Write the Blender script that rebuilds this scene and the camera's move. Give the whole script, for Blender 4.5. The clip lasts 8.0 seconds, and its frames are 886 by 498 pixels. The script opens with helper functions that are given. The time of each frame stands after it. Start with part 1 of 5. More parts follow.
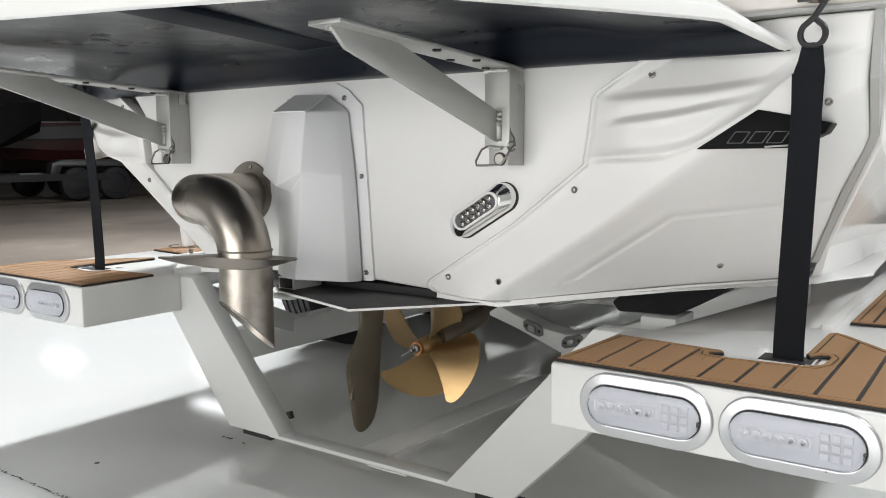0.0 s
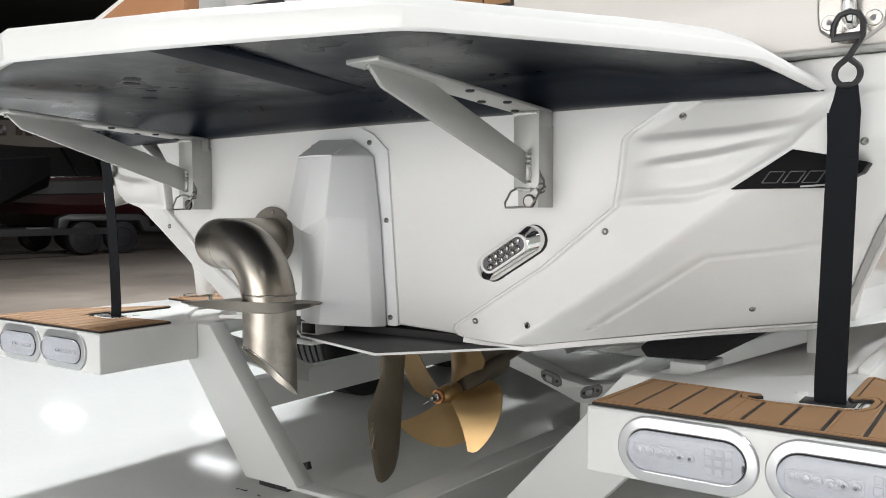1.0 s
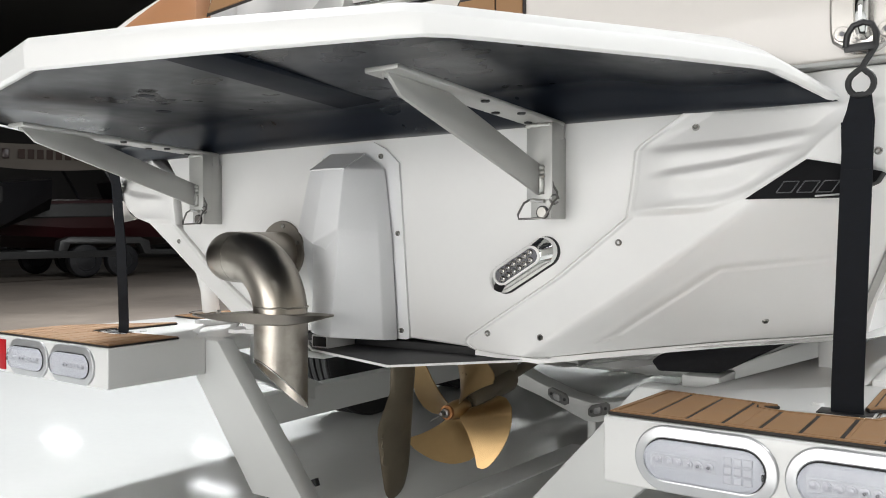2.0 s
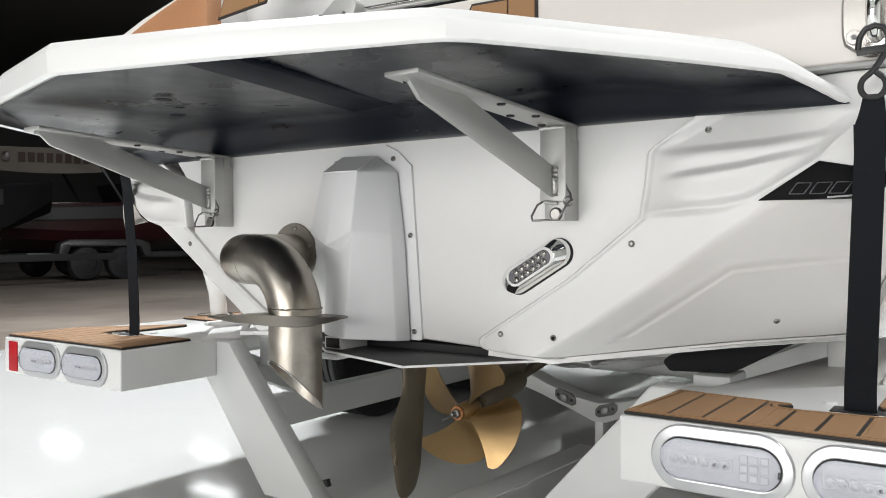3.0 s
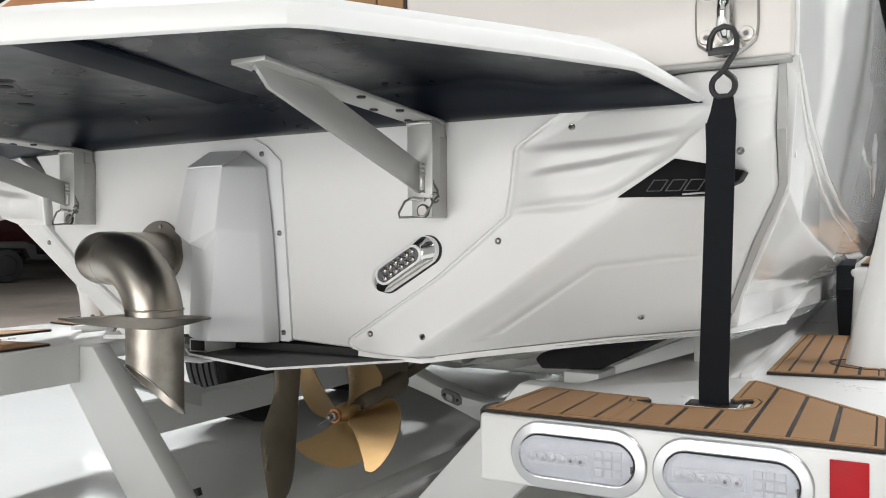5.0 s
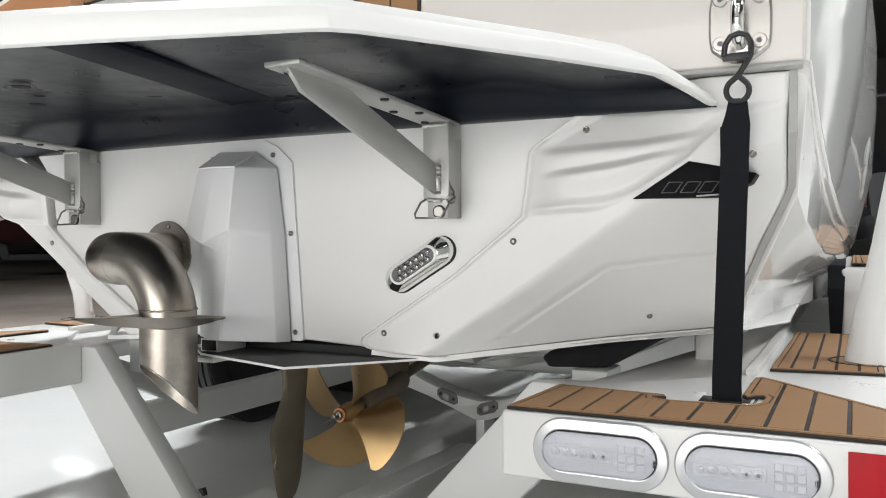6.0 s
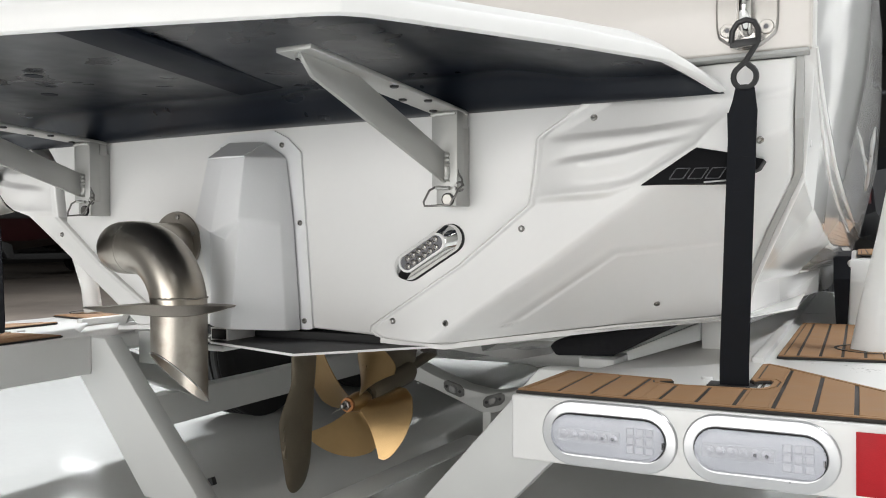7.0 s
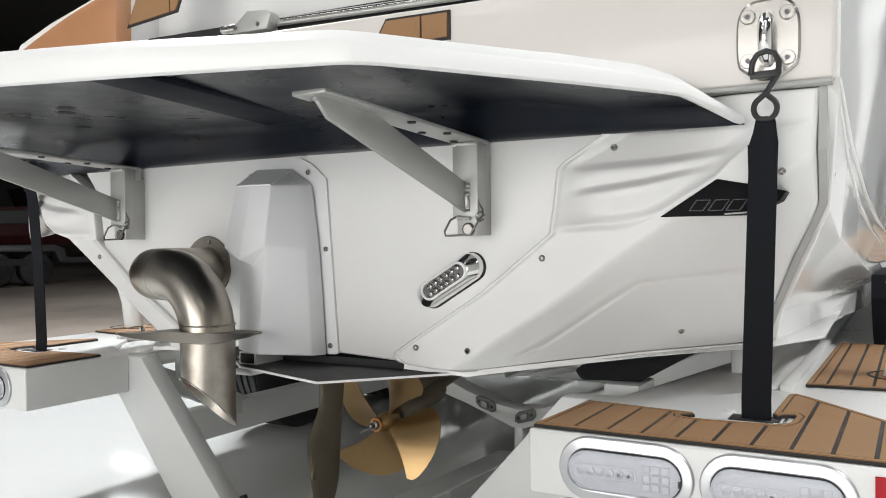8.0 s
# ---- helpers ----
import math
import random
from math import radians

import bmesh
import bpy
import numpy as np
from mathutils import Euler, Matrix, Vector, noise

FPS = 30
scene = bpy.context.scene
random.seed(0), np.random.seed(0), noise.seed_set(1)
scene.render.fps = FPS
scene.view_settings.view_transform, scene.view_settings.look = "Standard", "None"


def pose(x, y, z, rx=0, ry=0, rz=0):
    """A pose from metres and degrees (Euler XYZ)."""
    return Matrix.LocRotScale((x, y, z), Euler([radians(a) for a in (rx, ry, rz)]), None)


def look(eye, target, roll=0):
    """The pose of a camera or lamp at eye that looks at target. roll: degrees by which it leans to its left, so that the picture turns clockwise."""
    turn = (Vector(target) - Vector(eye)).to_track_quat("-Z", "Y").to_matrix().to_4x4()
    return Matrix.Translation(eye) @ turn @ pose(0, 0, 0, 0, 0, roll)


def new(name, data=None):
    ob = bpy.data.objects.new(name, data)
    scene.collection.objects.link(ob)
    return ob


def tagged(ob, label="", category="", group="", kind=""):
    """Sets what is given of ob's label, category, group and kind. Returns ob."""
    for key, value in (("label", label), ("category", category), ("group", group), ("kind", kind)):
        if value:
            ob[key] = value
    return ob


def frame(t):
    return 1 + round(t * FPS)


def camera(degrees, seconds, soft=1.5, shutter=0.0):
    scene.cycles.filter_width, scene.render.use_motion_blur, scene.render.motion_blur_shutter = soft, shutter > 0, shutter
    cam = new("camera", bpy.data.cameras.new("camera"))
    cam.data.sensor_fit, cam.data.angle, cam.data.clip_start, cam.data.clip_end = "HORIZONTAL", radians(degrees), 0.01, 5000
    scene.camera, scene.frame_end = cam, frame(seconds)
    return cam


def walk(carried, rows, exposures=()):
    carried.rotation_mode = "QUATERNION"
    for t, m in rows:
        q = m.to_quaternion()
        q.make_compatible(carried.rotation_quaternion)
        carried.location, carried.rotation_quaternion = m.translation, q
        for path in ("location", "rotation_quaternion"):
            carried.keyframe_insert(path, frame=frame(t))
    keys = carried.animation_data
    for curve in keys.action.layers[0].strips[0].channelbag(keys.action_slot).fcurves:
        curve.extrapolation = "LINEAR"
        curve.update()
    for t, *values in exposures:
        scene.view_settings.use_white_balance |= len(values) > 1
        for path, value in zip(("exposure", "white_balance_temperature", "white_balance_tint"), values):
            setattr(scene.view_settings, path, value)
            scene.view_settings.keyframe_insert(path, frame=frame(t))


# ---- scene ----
cam = camera(56.8, 8.0, soft=1.0)
PATH = [
    (0, (1.292, -1.387, 0.9), (0.153, 0.242, 0.677), -0.1),
    (0.5, (1.257, -1.392, 0.883), (0.113, 0.24, 0.723), -0.1),
    (1, (1.243, -1.404, 0.874), (0.093, 0.23, 0.786), -0.1),
    (2.5, (1.213, -1.435, 0.843), (0.064, 0.202, 0.818), -0.1),
    (3, (1.207, -1.45, 0.849), (0.059, 0.188, 0.825), -0.2),
    (3.5, (1.226, -1.428, 0.854), (0.086, 0.215, 0.829), -0.3),
    (4, (1.248, -1.393, 0.842), (0.148, 0.277, 0.819), -0.3),
    (4.5, (1.271, -1.37, 0.839), (0.25, 0.35, 0.819), -0.3),
    (6, (1.195, -1.439, 0.839), (0.296, 0.348, 0.821), -0.2),
    (6.5, (1.191, -1.46, 0.827), (0.296, 0.328, 0.81), -0.3),
    (7, (1.191, -1.454, 0.816), (0.285, 0.329, 0.797), -0.3),
    (7.5, (1.197, -1.451, 0.81), (0.238, 0.305, 0.792), -0.3),
    (8, (1.235, -1.442, 0.874), (0.235, 0.29, 0.854), -0.5),
]
# stops of the clip's own camera
EXPOSURES = [(0, -0.05), (0.5, -0.03), (1, -0.05), (3.5, -0.04), (4, -0.09), (4.5, -0.09), (6, -0.11), (8, -0.11)]
walk(cam, [(t, look(eye, target, roll)) for t, eye, target, roll in PATH], EXPOSURES)
FLOOR = 0.07
LAMPS = [
    # x, y, length in x, length in y, watts
    (-3.2, -4.0, 3.0, 0.6, 24), (0.6, -4.0, 3.0, 0.6, 24), (4.4, -4.0, 3.0, 0.6, 18), (-3.2, -7.0, 3.0, 0.6, 45), (0.6, -7.0, 3.0, 0.6, 45), (4.4, -7.0, 3.0, 0.6, 40),
    (1.4, -1.4, 0.6, 3.0, 38), (-1.6, -1.4, 0.6, 3.0, 72), (-3.8, 2.4, 0.6, 3.0, 740), (5.6, 1.6, 0.6, 3.0, 500),
    (-3.8, 6.5, 0.6, 3.0, 270), (3.6, 6.5, 0.6, 3.0, 260),
    (-23.4, 12.7, 1.6, 0.6, 14), (-15.5, 12.2, 1.6, 0.5, 12), (-18.6, 14.6, 1.4, 0.4, 8), (-20.0, 5.0, 0.9, 0.9, 8),
]

# ---- light ----
world = bpy.data.worlds.new("world")
world.use_nodes = True
world.node_tree.nodes["Background"].inputs[0].default_value = (0.9, 0.95, 1.0, 1)
world.node_tree.nodes["Background"].inputs[1].default_value = 0.02
scene.world = world
scene.view_settings.exposure = 0.0


def ceiling_lamp(x, y, z, sx, sy, watts, turn=0.0):
    """A long ceiling luminaire: a housing with an area lamp just below it."""
    ob = new("ceiling_light")
    ob.location = (x, y, z)
    bm = box(-sx / 2 - 0.03, sx / 2 + 0.03, -sy / 2 - 0.03, sy / 2 + 0.03, 0.012, 0.12, 0.01)
    part("housing", bm, M["far_white_dim"], ob)
    lamp = bpy.data.lights.new("lamp", "AREA")
    lamp.shape, lamp.size, lamp.size_y, lamp.energy = "RECTANGLE", sx, sy, watts
    lamp.color = (0.96, 0.985, 1.0)
    lo = new("lamp", lamp)
    lo.parent = ob
    lo.location = (0, 0, 0)
    ob.rotation_euler = (0, 0, turn)
    tagged(ob, "long white LED ceiling luminaire hung over the boats", "lamp", "hall ceiling lights")
    return ob


def door_fill(x, y, z, wide, high, watts):
    """Added fill light for the stern, set as daylight in an unseen open roll-up door."""
    lamp = bpy.data.lights.new("fill_light", "AREA")
    lamp.shape, lamp.size, lamp.size_y, lamp.energy = "RECTANGLE", wide, high, watts
    lamp.color = (1.0, 0.982, 0.955)
    lo = new("fill_light", lamp)
    lo.matrix_world = pose(x, y, z, 90, 0, 0)
    return lo


# ---- building helpers ----
def smooth(me, angle=32):
    for p in me.polygons:
        p.use_smooth = True
    me.set_sharp_from_angle(angle=radians(angle))


def part(name, bm, material, parent=None, label="", mirror=False, angle=32, local=True):
    """Links a bmesh as one mesh object under a thing or a part."""
    if mirror is not False:
        # mirror: the x of the plane of symmetry
        bmesh.ops.scale(bm, vec=(-1, 1, 1), verts=bm.verts)
        bmesh.ops.translate(bm, vec=(2 * float(mirror), 0, 0), verts=bm.verts)
        bmesh.ops.reverse_faces(bm, faces=bm.faces)
    me = bpy.data.meshes.new(name)
    bm.to_mesh(me)
    bm.free()
    smooth(me, angle)
    for mat in material if isinstance(material, (list, tuple)) else (material,):
        me.materials.append(mat)
    ob = new(name, me)
    if parent is not None:
        ob.parent = parent
        if not local:
            ob.matrix_parent_inverse = Matrix.Translation(-parent.location)
    if label:
        ob["label"] = label
    return ob


def thing(name, at, label, category, group=""):
    ob = new(name)
    ob.location = at
    return tagged(ob, label, category, group)


def sub(name, bm, material, parent, label="", mirror=False, angle=32):
    """A part whose coordinates are the place's own."""
    return part(name, bm, material, parent, label, mirror, angle, local=parent.type != "EMPTY")


def bevel(bm, width, seg=2, angle=25):
    if width > 0:
        edges = [e for e in bm.edges if len(e.link_faces) == 2 and e.calc_face_angle(0) > radians(angle)]
        bmesh.ops.bevel(bm, geom=edges, offset=width, segments=seg, affect="EDGES", profile=0.5, clamp_overlap=True)
    return bm


def box(x0, x1, y0, y1, z0, z1, bev=0.003, seg=2):
    bm = bmesh.new()
    bmesh.ops.create_cube(bm, size=1)
    bmesh.ops.scale(bm, vec=(x1 - x0, y1 - y0, z1 - z0), verts=bm.verts)
    bmesh.ops.translate(bm, vec=((x0 + x1) / 2, (y0 + y1) / 2, (z0 + z1) / 2), verts=bm.verts)
    return bevel(bm, bev, seg)


def prism(points, axis, a, b, bev=0.0, seg=2):
    """A polygon drawn in the plane across an axis, drawn out from a to b."""
    put = {"x": lambda p, d: (d, p[0], p[1]), "y": lambda p, d: (p[0], d, p[1]), "z": lambda p, d: (p[0], p[1], d)}[axis]
    bm = bmesh.new()
    lo, hi = [bm.verts.new(put(p, a)) for p in points], [bm.verts.new(put(p, b)) for p in points]
    n = len(points)
    bm.faces.new(lo), bm.faces.new(hi[::-1])
    for i in range(n):
        bm.faces.new((lo[i], hi[i], hi[(i + 1) % n], lo[(i + 1) % n]))
    bmesh.ops.recalc_face_normals(bm, faces=bm.faces)
    return bevel(bm, bev, seg)


def rings(loops, closed=True, caps=True):
    """Joins loops of equal length into a skin."""
    bm = bmesh.new()
    vs = [[bm.verts.new(p) for p in loop] for loop in loops]
    n = len(vs[0])
    for a, b in zip(vs, vs[1:]):
        for i in range(n if closed else n - 1):
            bm.faces.new((a[i], a[(i + 1) % n], b[(i + 1) % n], b[i]))
    if caps and closed:
        bm.faces.new(vs[0][::-1]), bm.faces.new(vs[-1])
    bmesh.ops.recalc_face_normals(bm, faces=bm.faces)
    return bm


def tube(path, radius, n=20, caps=True, flat=1.0):
    """A round bar along a path; radius may be a number or one for each point."""
    path = [Vector(p) for p in path]
    radii = radius if isinstance(radius, (list, tuple)) else [radius] * len(path)
    loops, side = [], None
    for i, p in enumerate(path):
        way = (path[min(i + 1, len(path) - 1)] - path[max(i - 1, 0)]).normalized()
        if side is None:
            side = way.orthogonal().normalized()
        side = (side - way * side.dot(way)).normalized()
        other = way.cross(side)
        loops.append([p + radii[i] * (math.cos(a) * side + flat * math.sin(a) * other) for a in np.linspace(0, 2 * math.pi, n, endpoint=False)])
    return rings(loops, caps=caps)


def arc(centre, u, v, radius, a0, a1, n=10):
    c, u, v = Vector(centre), Vector(u), Vector(v)
    return [c + radius * (math.cos(radians(a)) * u + math.sin(radians(a)) * v) for a in np.linspace(a0, a1, n)]


def beam(p, q, w, h, up=(0, 0, 1), bev=0.004):
    """A square tube from p to q: w across, h along up."""
    p, q, up = Vector(p), Vector(q), Vector(up)
    way = (q - p).normalized()
    side = way.cross(up).normalized()
    up = side.cross(way)
    loops = [[c + a * w / 2 * side + b * h / 2 * up for a, b in ((-1, -1), (1, -1), (1, 1), (-1, 1))] for c in (p, q)]
    return bevel(rings(loops), bev)


def lathe(profile, at, way=(0, -1, 0), n=32, caps=True):
    """Turns a profile of (radius, distance) round an axis."""
    at, way = Vector(at), Vector(way).normalized()
    u = way.orthogonal().normalized()
    v = way.cross(u)
    return rings([[at + d * way + r * (math.cos(a) * u + math.sin(a) * v) for a in np.linspace(0, 2 * math.pi, n, endpoint=False)] for r, d in profile], caps=caps)


def sheet(fn, nu, nv, thick=0.0):
    """A skin of fn(u, v), u and v from 0 to 1, with a thickness along +y."""
    bm = bmesh.new()
    vs = [[bm.verts.new(fn(i / nu, j / nv)) for i in range(nu + 1)] for j in range(nv + 1)]
    for j in range(nv):
        for i in range(nu):
            bm.faces.new((vs[j][i], vs[j][i + 1], vs[j + 1][i + 1], vs[j + 1][i]))
    if thick:
        back = [[bm.verts.new(v.co + Vector((0, thick, 0))) for v in row] for row in vs]
        rim = [(0, i) for i in range(nu)] + [(j, nu) for j in range(nv)] + [(nv, i) for i in range(nu, 0, -1)] + [(j, 0) for j in range(nv, 0, -1)]
        for (a, b), (c, d) in zip(rim, rim[1:] + rim[:1]):
            bm.faces.new((vs[a][b], back[a][b], back[c][d], vs[c][d]))
        for j in range(nv):
            for i in range(nu):
                bm.faces.new((back[j][i], back[j + 1][i], back[j + 1][i + 1], back[j][i + 1]))
    bmesh.ops.remove_doubles(bm, verts=bm.verts, dist=0.00005)
    return bm


def stadium(cx, cy, half, r, n=12):
    """An oval of two half circles, as points round it."""
    out = [(cx + half + r * math.cos(a), cy + r * math.sin(a)) for a in np.linspace(-math.pi / 2, math.pi / 2, n)]
    return out + [(cx - half + r * math.cos(a), cy + r * math.sin(a)) for a in np.linspace(math.pi / 2, 3 * math.pi / 2, n)]


def inset(poly, d):
    """The polygon (counter-clockwise) moved inwards by d."""
    out, n = [], len(poly)
    for i in range(n):
        p, q, r = (Vector(poly[k % n]) for k in (i - 1, i, i + 1))
        a, b = (q - p).normalized(), (r - q).normalized()
        na, nb = Vector((-a.y, a.x)), Vector((-b.y, b.x))
        m = (na + nb).normalized()
        out.append(tuple(q + m * d / max(0.35, m.dot(na))))
    return out


def clip(poly, axis, value, keep):
    """The part of a polygon where keep * (p[axis] - value) is over 0."""
    out, n = [], len(poly)
    for i in range(n):
        p, q = poly[i - 1], poly[i]
        dp, dq = keep * (p[axis] - value), keep * (q[axis] - value)
        if (dp > 0) != (dq > 0):
            s = dp / (dp - dq)
            out.append((p[0] + s * (q[0] - p[0]), p[1] + s * (q[1] - p[1])))
        if dq > 0:
            out.append(q)
    return out


def strip(poly, a, b):
    """The pieces of a polygon between x = a and x = b, as outlines; the polygon may have bays."""
    n = len(poly)
    xs = sorted({a, b} | {p[0] for p in poly if a < p[0] < b})
    chains, live = [], []
    for x0, x1 in zip(xs, xs[1:]):
        spans = []
        for i in range(n):
            p, q = poly[i - 1], poly[i]
            if min(p[0], q[0]) <= x0 + 1e-9 and max(p[0], q[0]) >= x1 - 1e-9 and abs(q[0] - p[0]) > 1e-9:
                y0, y1 = (p[1] + (q[1] - p[1]) * (x - p[0]) / (q[0] - p[0]) for x in (x0, x1))
                spans.append((y0, y1))
        spans.sort(key=sum)
        pairs = list(zip(spans[::2], spans[1::2]))
        if len(pairs) == len(live) and all(abs(c[-1][1] - lo[0]) < 0.004 and abs(c[-1][2] - hi[0]) < 0.004 for c, (lo, hi) in zip(live, pairs)):
            for c, (lo, hi) in zip(live, pairs):
                c.append((x1, lo[1], hi[1]))
        else:
            live = [[(x0, lo[0], hi[0]), (x1, lo[1], hi[1])] for lo, hi in pairs]
            chains += live
    out = []
    for c in chains:
        loop = [(x, lo) for x, lo, _ in c] + [(x, hi) for x, _, hi in c[::-1]]
        keep = [p for i, p in enumerate(loop) if math.dist(p, loop[i - 1]) > 1e-4]
        if len(keep) > 2:
            out.append(keep)
    return out


def curve(table, x):
    xs, ys = zip(*table)
    return float(np.interp(x, xs, ys))


def ease(x, a, b):
    s = min(1.0, max(0.0, (x - a) / (b - a)))
    return s * s * (3 - 2 * s)


def softmin(a, b, k=0.006):
    h = max(0.0, min(1.0, 0.5 + 0.5 * (b - a) / k))
    return b + (a - b) * h - k * h * (1 - h)


def softmax(a, b, k=0.006):
    return -softmin(-a, -b, k)


# ---- materials ----
M = {}


def material(name, base, rough=0.5, metal=0.0, coat=0.0, vary=0.06, scale=6.0, fine=120.0, bump=0.0, rough_vary=0.1, tint=None, tint_amount=0.0, tint_scale=3.0, stretch=(1, 1, 1), dist=0.002, spec=0.5):
    """Principled paint with two sizes of variation in colour and gloss, and a fine relief."""
    mat = bpy.data.materials.new(name)
    mat.use_nodes = True
    nt = mat.node_tree
    b = nt.nodes["Principled BSDF"]
    co = nt.nodes.new("ShaderNodeTexCoord")
    mp = nt.nodes.new("ShaderNodeMapping")
    mp.inputs["Scale"].default_value = stretch
    nt.links.new(co.outputs["Object"], mp.inputs[0])
    big, small = nt.nodes.new("ShaderNodeTexNoise"), nt.nodes.new("ShaderNodeTexNoise")
    big.inputs["Scale"].default_value, small.inputs["Scale"].default_value = scale, fine
    big.inputs["Detail"].default_value, small.inputs["Detail"].default_value = 4, 2
    nt.links.new(mp.outputs[0], big.inputs["Vector"])
    nt.links.new(mp.outputs[0], small.inputs["Vector"])
    mean = nt.nodes.new("ShaderNodeMath")
    mean.operation = "MULTIPLY_ADD"
    mean.inputs[1].default_value = 0.35
    nt.links.new(small.outputs["Fac"], mean.inputs[0])
    nt.links.new(big.outputs["Fac"], mean.inputs[2])
    ramp = nt.nodes.new("ShaderNodeMapRange")
    ramp.inputs["From Min"].default_value, ramp.inputs["From Max"].default_value = 0.4, 0.95
    ramp.inputs["To Min"].default_value, ramp.inputs["To Max"].default_value = 1 - vary, 1 + vary
    nt.links.new(mean.outputs[0], ramp.inputs["Value"])
    mul = nt.nodes.new("ShaderNodeVectorMath")
    mul.operation = "SCALE"
    mul.inputs[0].default_value = base
    nt.links.new(ramp.outputs[0], mul.inputs["Scale"])
    colour = mul.outputs[0]
    if tint:
        stain = nt.nodes.new("ShaderNodeTexNoise")
        stain.inputs["Scale"].default_value, stain.inputs["Detail"].default_value = tint_scale, 6
        nt.links.new(mp.outputs[0], stain.inputs["Vector"])
        cut = nt.nodes.new("ShaderNodeMapRange")
        cut.inputs["From Min"].default_value, cut.inputs["From Max"].default_value = 0.5, 0.72
        cut.inputs["To Max"].default_value = tint_amount
        nt.links.new(stain.outputs["Fac"], cut.inputs["Value"])
        mix = nt.nodes.new("ShaderNodeMix")
        mix.data_type = "RGBA"
        mix.inputs["B"].default_value = (*tint, 1)
        nt.links.new(cut.outputs[0], mix.inputs["Factor"])
        nt.links.new(colour, mix.inputs["A"])
        colour = mix.outputs["Result"]
    nt.links.new(colour, b.inputs["Base Color"])
    gloss = nt.nodes.new("ShaderNodeMapRange")
    gloss.inputs["From Min"].default_value, gloss.inputs["From Max"].default_value = 0.4, 0.95
    gloss.inputs["To Min"].default_value, gloss.inputs["To Max"].default_value = rough * (1 - rough_vary), min(1.0, rough * (1 + rough_vary))
    nt.links.new(mean.outputs[0], gloss.inputs["Value"])
    nt.links.new(gloss.outputs[0], b.inputs["Roughness"])
    b.inputs["Metallic"].default_value, b.inputs["Specular IOR Level"].default_value = metal, spec
    b.inputs["Coat Weight"].default_value, b.inputs["Coat Roughness"].default_value = coat, 0.06
    if bump:
        bp = nt.nodes.new("ShaderNodeBump")
        bp.inputs["Strength"].default_value, bp.inputs["Distance"].default_value = bump, dist
        nt.links.new(mean.outputs[0], bp.inputs["Height"])
        nt.links.new(bp.outputs[0], b.inputs["Normal"])
    M[name] = mat
    return mat


material("gelcoat", (0.78, 0.775, 0.765), 0.36, coat=0.12, vary=0.015, scale=2.5, fine=60, bump=0.03, tint=(0.72, 0.71, 0.69), tint_amount=0.25, tint_scale=2)
material("gelcoat_cream", (0.63, 0.595, 0.56), 0.3, coat=0.3, vary=0.02, scale=2.0, fine=50, bump=0.02)
material("hull_gloss", (0.8, 0.795, 0.785), 0.1, coat=0.6, vary=0.015, scale=2.0, fine=40)
material("cover_white", (0.76, 0.765, 0.775), 0.4, vary=0.02, scale=4, fine=200, bump=0.05)
material("lens_cell", (0.46, 0.465, 0.49), 0.35, vary=0.05, scale=30, fine=200)
# same white as the light box, darkened: the posts' shade is in the paint
material("trailer_paint_shade", (0.66, 0.667, 0.655), 0.36, coat=0.1, vary=0.012, scale=3, fine=20, rough_vary=0.03)
material("light_box_paint", (0.73, 0.727, 0.715), 0.3, coat=0.2, vary=0.02, scale=4, fine=150, bump=0.04)
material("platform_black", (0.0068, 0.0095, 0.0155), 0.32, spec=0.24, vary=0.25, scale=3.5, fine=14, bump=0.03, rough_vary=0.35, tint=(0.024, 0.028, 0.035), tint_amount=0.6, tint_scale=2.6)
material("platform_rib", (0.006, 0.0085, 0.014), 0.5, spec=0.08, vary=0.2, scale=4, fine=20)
material("aluminium", (0.47, 0.47, 0.455), 0.5, 0.6, vary=0.06, scale=5, fine=300, bump=0.03, stretch=(1, 1, 6))
material("weld", (0.55, 0.55, 0.53), 0.35, 0.8, vary=0.15, scale=60, fine=300, bump=0.5)
material("steel", (0.43, 0.40, 0.355), 0.33, 1.0, vary=0.10, scale=7, fine=40, bump=0.0, rough_vary=0.2, tint=(0.20, 0.16, 0.12), tint_amount=0.75, tint_scale=6, stretch=(1, 1, 0.5))
material("steel_dull", (0.40, 0.37, 0.33), 0.40, 1.0, vary=0.15, scale=9, fine=60, bump=0.04, rough_vary=0.25, tint=(0.15, 0.12, 0.09), tint_amount=0.75, tint_scale=12)
material("steel_flange", (0.30, 0.275, 0.245), 0.42, 1.0, vary=0.1, scale=8, fine=200, bump=0.05)
material("eye_steel", (0.44, 0.425, 0.405), 0.24, 1.0, vary=0.03, scale=8, fine=80)
material("chrome", (0.82, 0.82, 0.81), 0.06, 1.0, vary=0.01, scale=5, fine=50)
material("screw_steel", (0.36, 0.35, 0.33), 0.3, 1.0, vary=0.05)
material("satin_chrome", (0.52, 0.525, 0.535), 0.3, 0.6, vary=0.015, scale=5, fine=50)
material("bronze", (0.43, 0.29, 0.14), 0.33, 1.0, vary=0.07, scale=6, fine=60, rough_vary=0.2)
material("bronze_dark", (0.14, 0.115, 0.08), 0.5, 0.45, vary=0.15, scale=10, fine=150, bump=0.1, tint=(0.08, 0.07, 0.05), tint_amount=0.6, tint_scale=9)
material("teak_foam", (0.275, 0.150, 0.067), 0.75, vary=0.05, scale=25, fine=600, bump=0.25, dist=0.0008, tint=(0.32, 0.165, 0.065), tint_amount=0.3, tint_scale=12)
material("foam_black", (0.018, 0.014, 0.012), 0.7, vary=0.2, fine=400)
